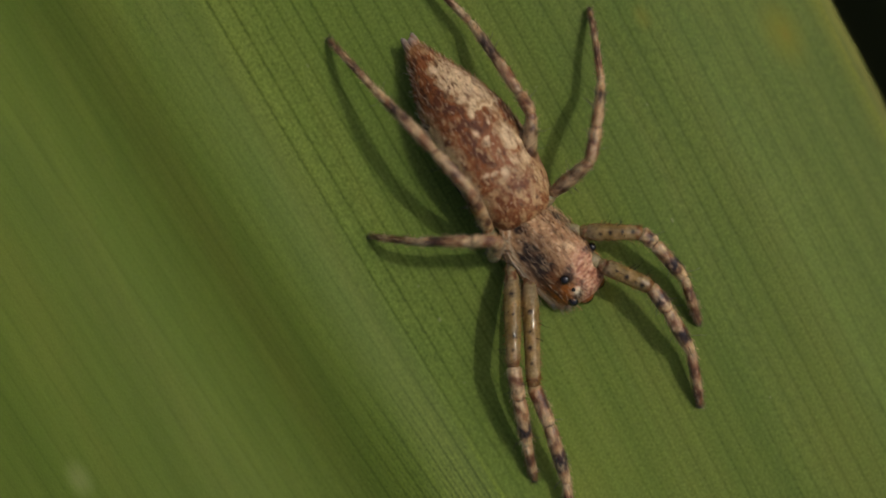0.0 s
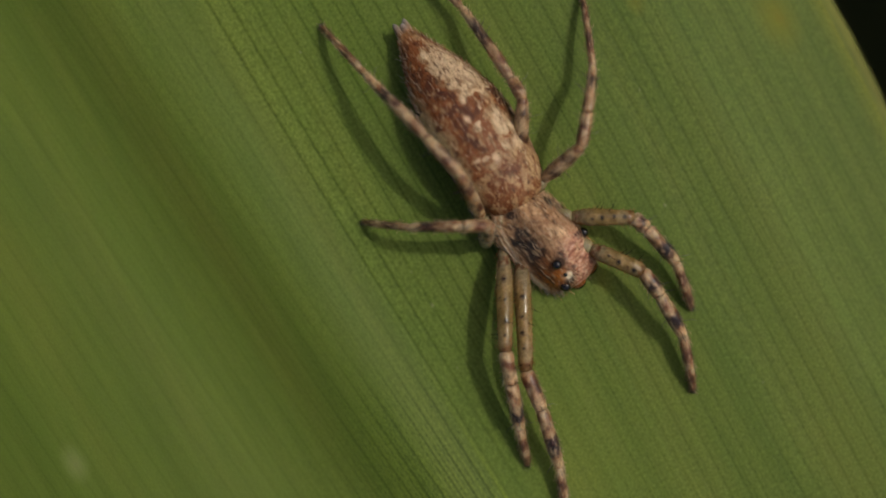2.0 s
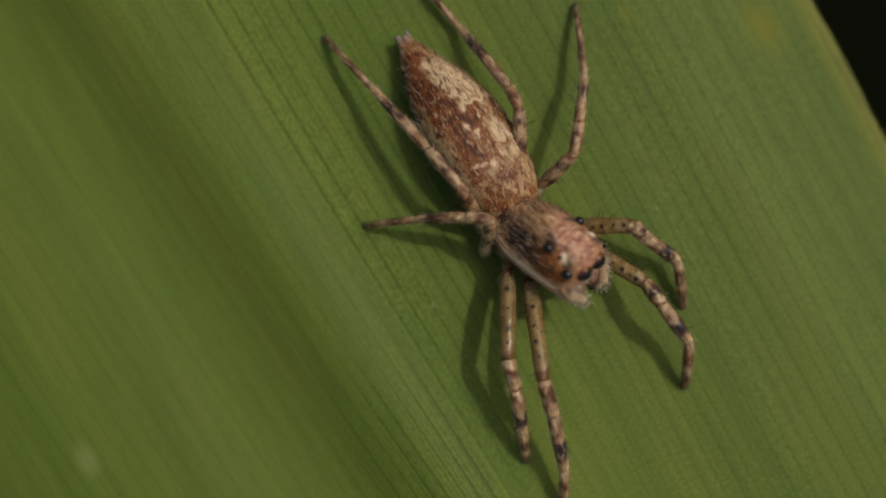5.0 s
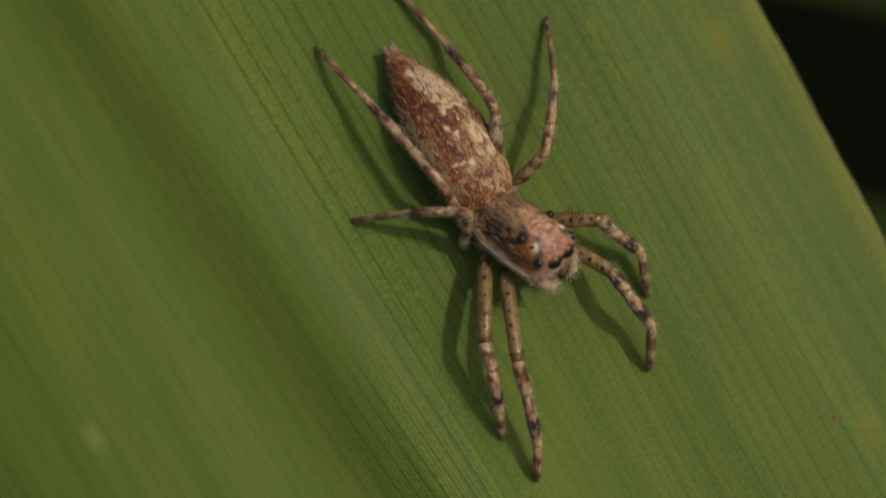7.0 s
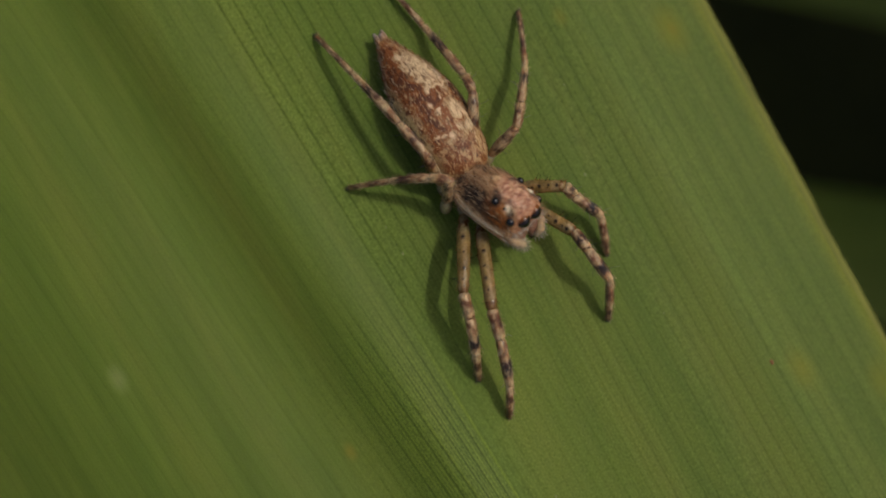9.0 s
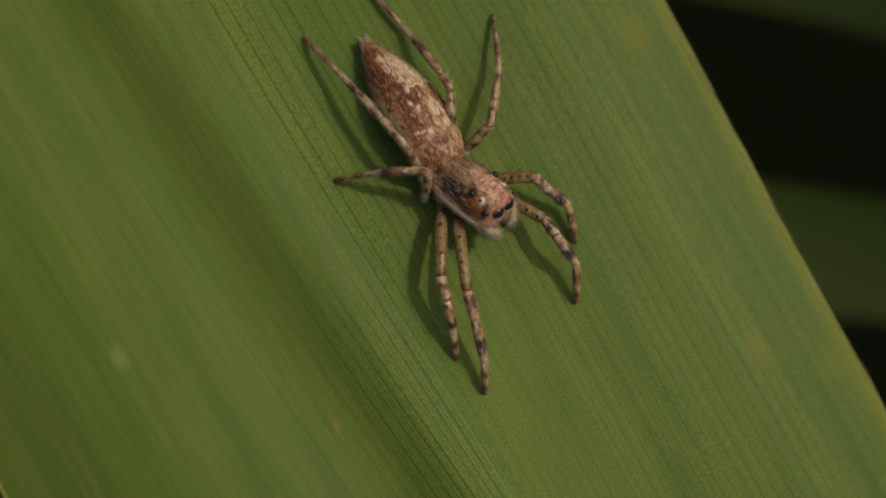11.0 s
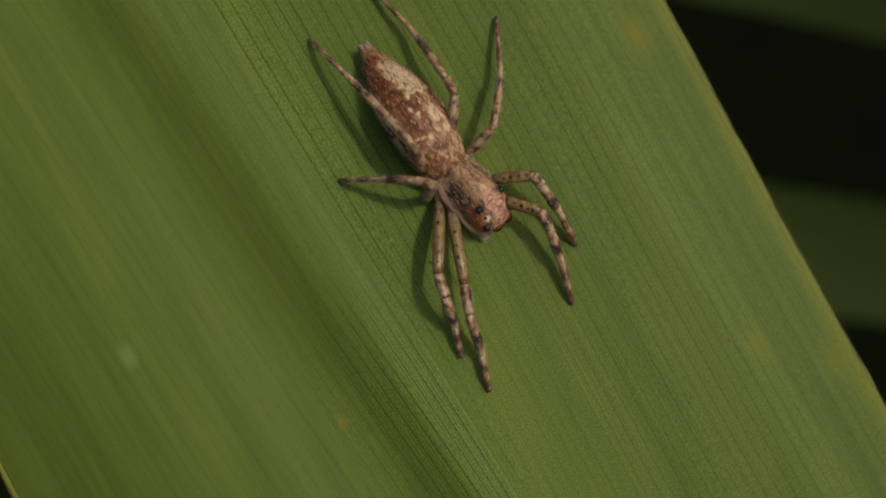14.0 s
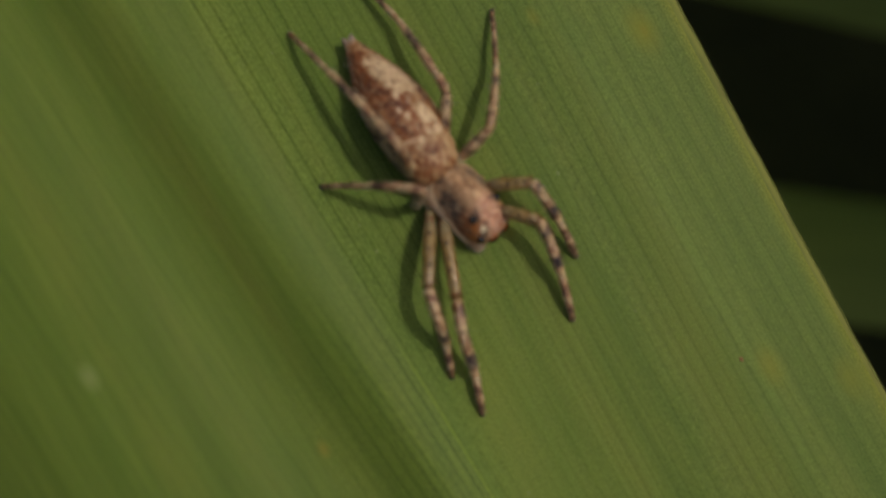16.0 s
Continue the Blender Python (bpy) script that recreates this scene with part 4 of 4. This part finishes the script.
def build_segment(segment, length, radii, front, seed, parent):
    rings, around = 48, 24
    verts = []
    for r in range(rings):
        a = r / (rings - 1)
        rad = float(np.interp(a, (0, 0.3, 0.75, 1.0), radii))
        rad *= min(1.0, 0.72 + 3 * a) * min(1.0, 0.78 + 3 * (1 - a)) * (1 + 0.05 * math.exp(-((a - 0.95) / 0.05) ** 2)) * (1 + 0.04 * math.sin(9 * a + 5 * seed))
        if segment == "femur":  # the ring joint at the hip stands off from the thigh
            rad *= 1 - 0.16 * math.exp(-((a - 0.13) / 0.022) ** 2)
        bow = 0.05 * length * math.sin(math.pi * a)
        for k in range(around):
            t = math.tau * k / around
            verts.append((a * (length + 0.06) - 0.03, rad * math.cos(t), bow + rad * 1.05 * math.sin(t)))
    p = np.array(verts)
    p[:, 1:] *= 1 + 0.05 * cloud(p, 5.0, seed + 6)[:, None] + 0.03 * cloud(p, 12.0, seed + 7)[:, None]
    ob = part(segment if segment != "femur" else "leg", p * MM, tube(rings, around), LEG_SKIN if segment != "femur" or not front else CLEAR_SKIN, parent, leg_tint(p, length, segment, front, seed),
              "banded cream and brown leg with dark spines" if segment == "femur" else "")
    rng = np.random.default_rng(int(seed * 10))
    count = int(190 * length)
    pick = rng.integers(around, len(p) - around, count)
    out = p[pick] * (0, 1, 1)
    out /= np.linalg.norm(out, axis=1, keepdims=True)
    way = out * 0.75 + np.array([0.9, 0, 0]) + rng.normal(size=out.shape) * 0.2
    tint = t_lift(leg_tint(p[pick], length, segment, front, seed)) * rng.uniform(0.7, 1.25, (count, 1))
    lengths, widths = rng.uniform(0.07, 0.19, count), np.full(count, 0.0048)
    # a few long dark spines
    if segment != "tarsus":
        k = 5 if segment == "femur" else 3
        a = rng.uniform(0.35, 0.95, k)
        g = rng.choice([0.3, 2.6, 1.6], k) + rng.normal(size=k) * 0.3
        rad = np.interp(a, (0, 0.3, 0.75, 1.0), radii)
        root = np.stack([a * length, rad * np.cos(g), rad * np.sin(g) + 0.04 * length], 1)
        w2 = np.stack([np.full(k, 0.45), np.cos(g), np.sin(g)], 1)
        roots, way = np.concatenate([p[pick], root]), np.concatenate([way, w2])
        lengths, widths = np.concatenate([lengths, rng.uniform(0.28, 0.48, k)]), np.concatenate([widths, np.full(k, 0.012)])
        tint = np.concatenate([tint, np.tile((0.02, 0.014, 0.012), (k, 1))])
    else:
        roots = p[pick]
    v, f, t = hairs(roots * MM, way, lengths * MM, widths * MM, np.clip(tint, 0, 0.8))
    ob_hair = (v, f, t)
    if segment == "femur":  # hip joint that runs in under the thorax
        prof = ((-0.66, 0.15), (-0.55, 0.21), (-0.38, 0.235), (-0.18, 0.23), (-0.05, 0.20), (0.03, 0.13))
        hv = np.array([(x, r * math.cos(math.tau * i / 16), r * math.sin(math.tau * i / 16)) for x, r in prof for i in range(16)])
        ht = blend((0.30, 0.26, 0.14), (0.42, 0.34, 0.19), 0.4 + 0.8 * cloud(hv, 4.0, seed))
        part("hip_joint", hv * MM, tube(6, 16), CLEAR_SKIN, ob, ht, "pale glossy hip joint")
    # bristles are one mesh with the segment they grow from
    me = ob.data
    n = len(me.vertices)
    old = np.zeros(n * 4)
    me.color_attributes["tint"].data.foreach_get("color", old)
    verts = np.concatenate([p * MM, ob_hair[0]])
    faces = tube(rings, around) + [tuple(i + n for i in q) for q in ob_hair[1]]
    tints = np.concatenate([old.reshape(-1, 4)[:, :3], ob_hair[2]])
    both = mesh_object("segment", verts, faces, me.materials[0], tints)
    ob.data = both.data
    ob.data.name = ob.name
    bpy.data.objects.remove(both)
    return ob


def bone(a, b):
    """Pose at a with x towards b and z as far up as it can be."""
    x = (Vector(b) - Vector(a)).normalized()
    y = Vector((0, 0, 1)).cross(x).normalized()
    z = x.cross(y)
    m = Matrix((x, y, z)).transposed().to_4x4()
    m.translation = Vector(a) * MM
    return m


def leg_poses(joints):
    """Poses of femur, patella, tibia and tarsus; the last three in the femur's space."""
    m = [bone(joints[k], joints[k + 1]) for k in range(4)]
    return [m[0]] + [m[0].inverted() @ k for k in m[1:]]


LEG_PARTS = {}
for number, (name, stances) in enumerate(LEGS.items()):
    front = "front" in name or "second" in name
    first = stances[0]
    lengths = [(Vector(first[k + 1]) - Vector(first[k])).length for k in range(4)]
    radii = FRONT_RADII if front else HIND_RADII
    femur = build_segment("femur", lengths[0], radii[0], front, 1.0 + number, spider)
    LEG_PARTS[name] = [femur] + [build_segment(SEGMENTS[k], lengths[k], radii[k], front, 1.3 + number + 0.2 * k, femur) for k in (1, 2, 3)]


# ---- what moves ----
def turned(x, y, z, yaw, pitch, roll):
    """Pose of a body part: nose up by pitch, back leaning to its left by roll."""
    return Matrix.Translation(Vector((x, y, z)) * MM) @ pose(0, 0, 0, 0, 0, yaw) @ pose(0, 0, 0, pitch) @ pose(0, 0, 0, 0, -roll)


HEADS = (turned(-0.12, 0.14, 1.07, -139.0, -19, 21), turned(-0.15, -0.03, 1.05, -131.8, 20, 25.5),
         turned(-0.03, 0.07, 1.05, -139.5, -11, 18.4), turned(-0.03, 0.03, 1.05, -140.5, -13, 18.4))
TAILS = (turned(0.30, -0.25, 0.78, -146.6, 3.2, 15), turned(0.28, -0.33, 0.80, -147.4, 3.4, 17),
         turned(0.18, -0.50, 0.78, -147.4, 3.2, 15), turned(0.14, -0.52, 0.78, -147.0, 3.2, 15))
TIMES = ((0.0, 0), (2.47, 0), (2.80, 1), (10.9, 1), (11.4, 2), (13.1, 2), (13.6, 3), (16.0, 3))


def motions():
    walk(focus, [(t, pose(0.0022, 0.0009, z * MM)) for t, z in FOCUS])
    walk(cephalothorax, [(t, HEADS[k]) for t, k in TIMES])
    walk(abdomen, [(t, TAILS[k]) for t, k in TIMES])
    for name, parts in LEG_PARTS.items():
        stances = [leg_poses(j) for j in LEGS[name]]
        for piece, ob in enumerate(parts):
            walk(ob, [(t, stances[min(k, len(stances) - 1)][piece]) for t, k in TIMES])


motions()
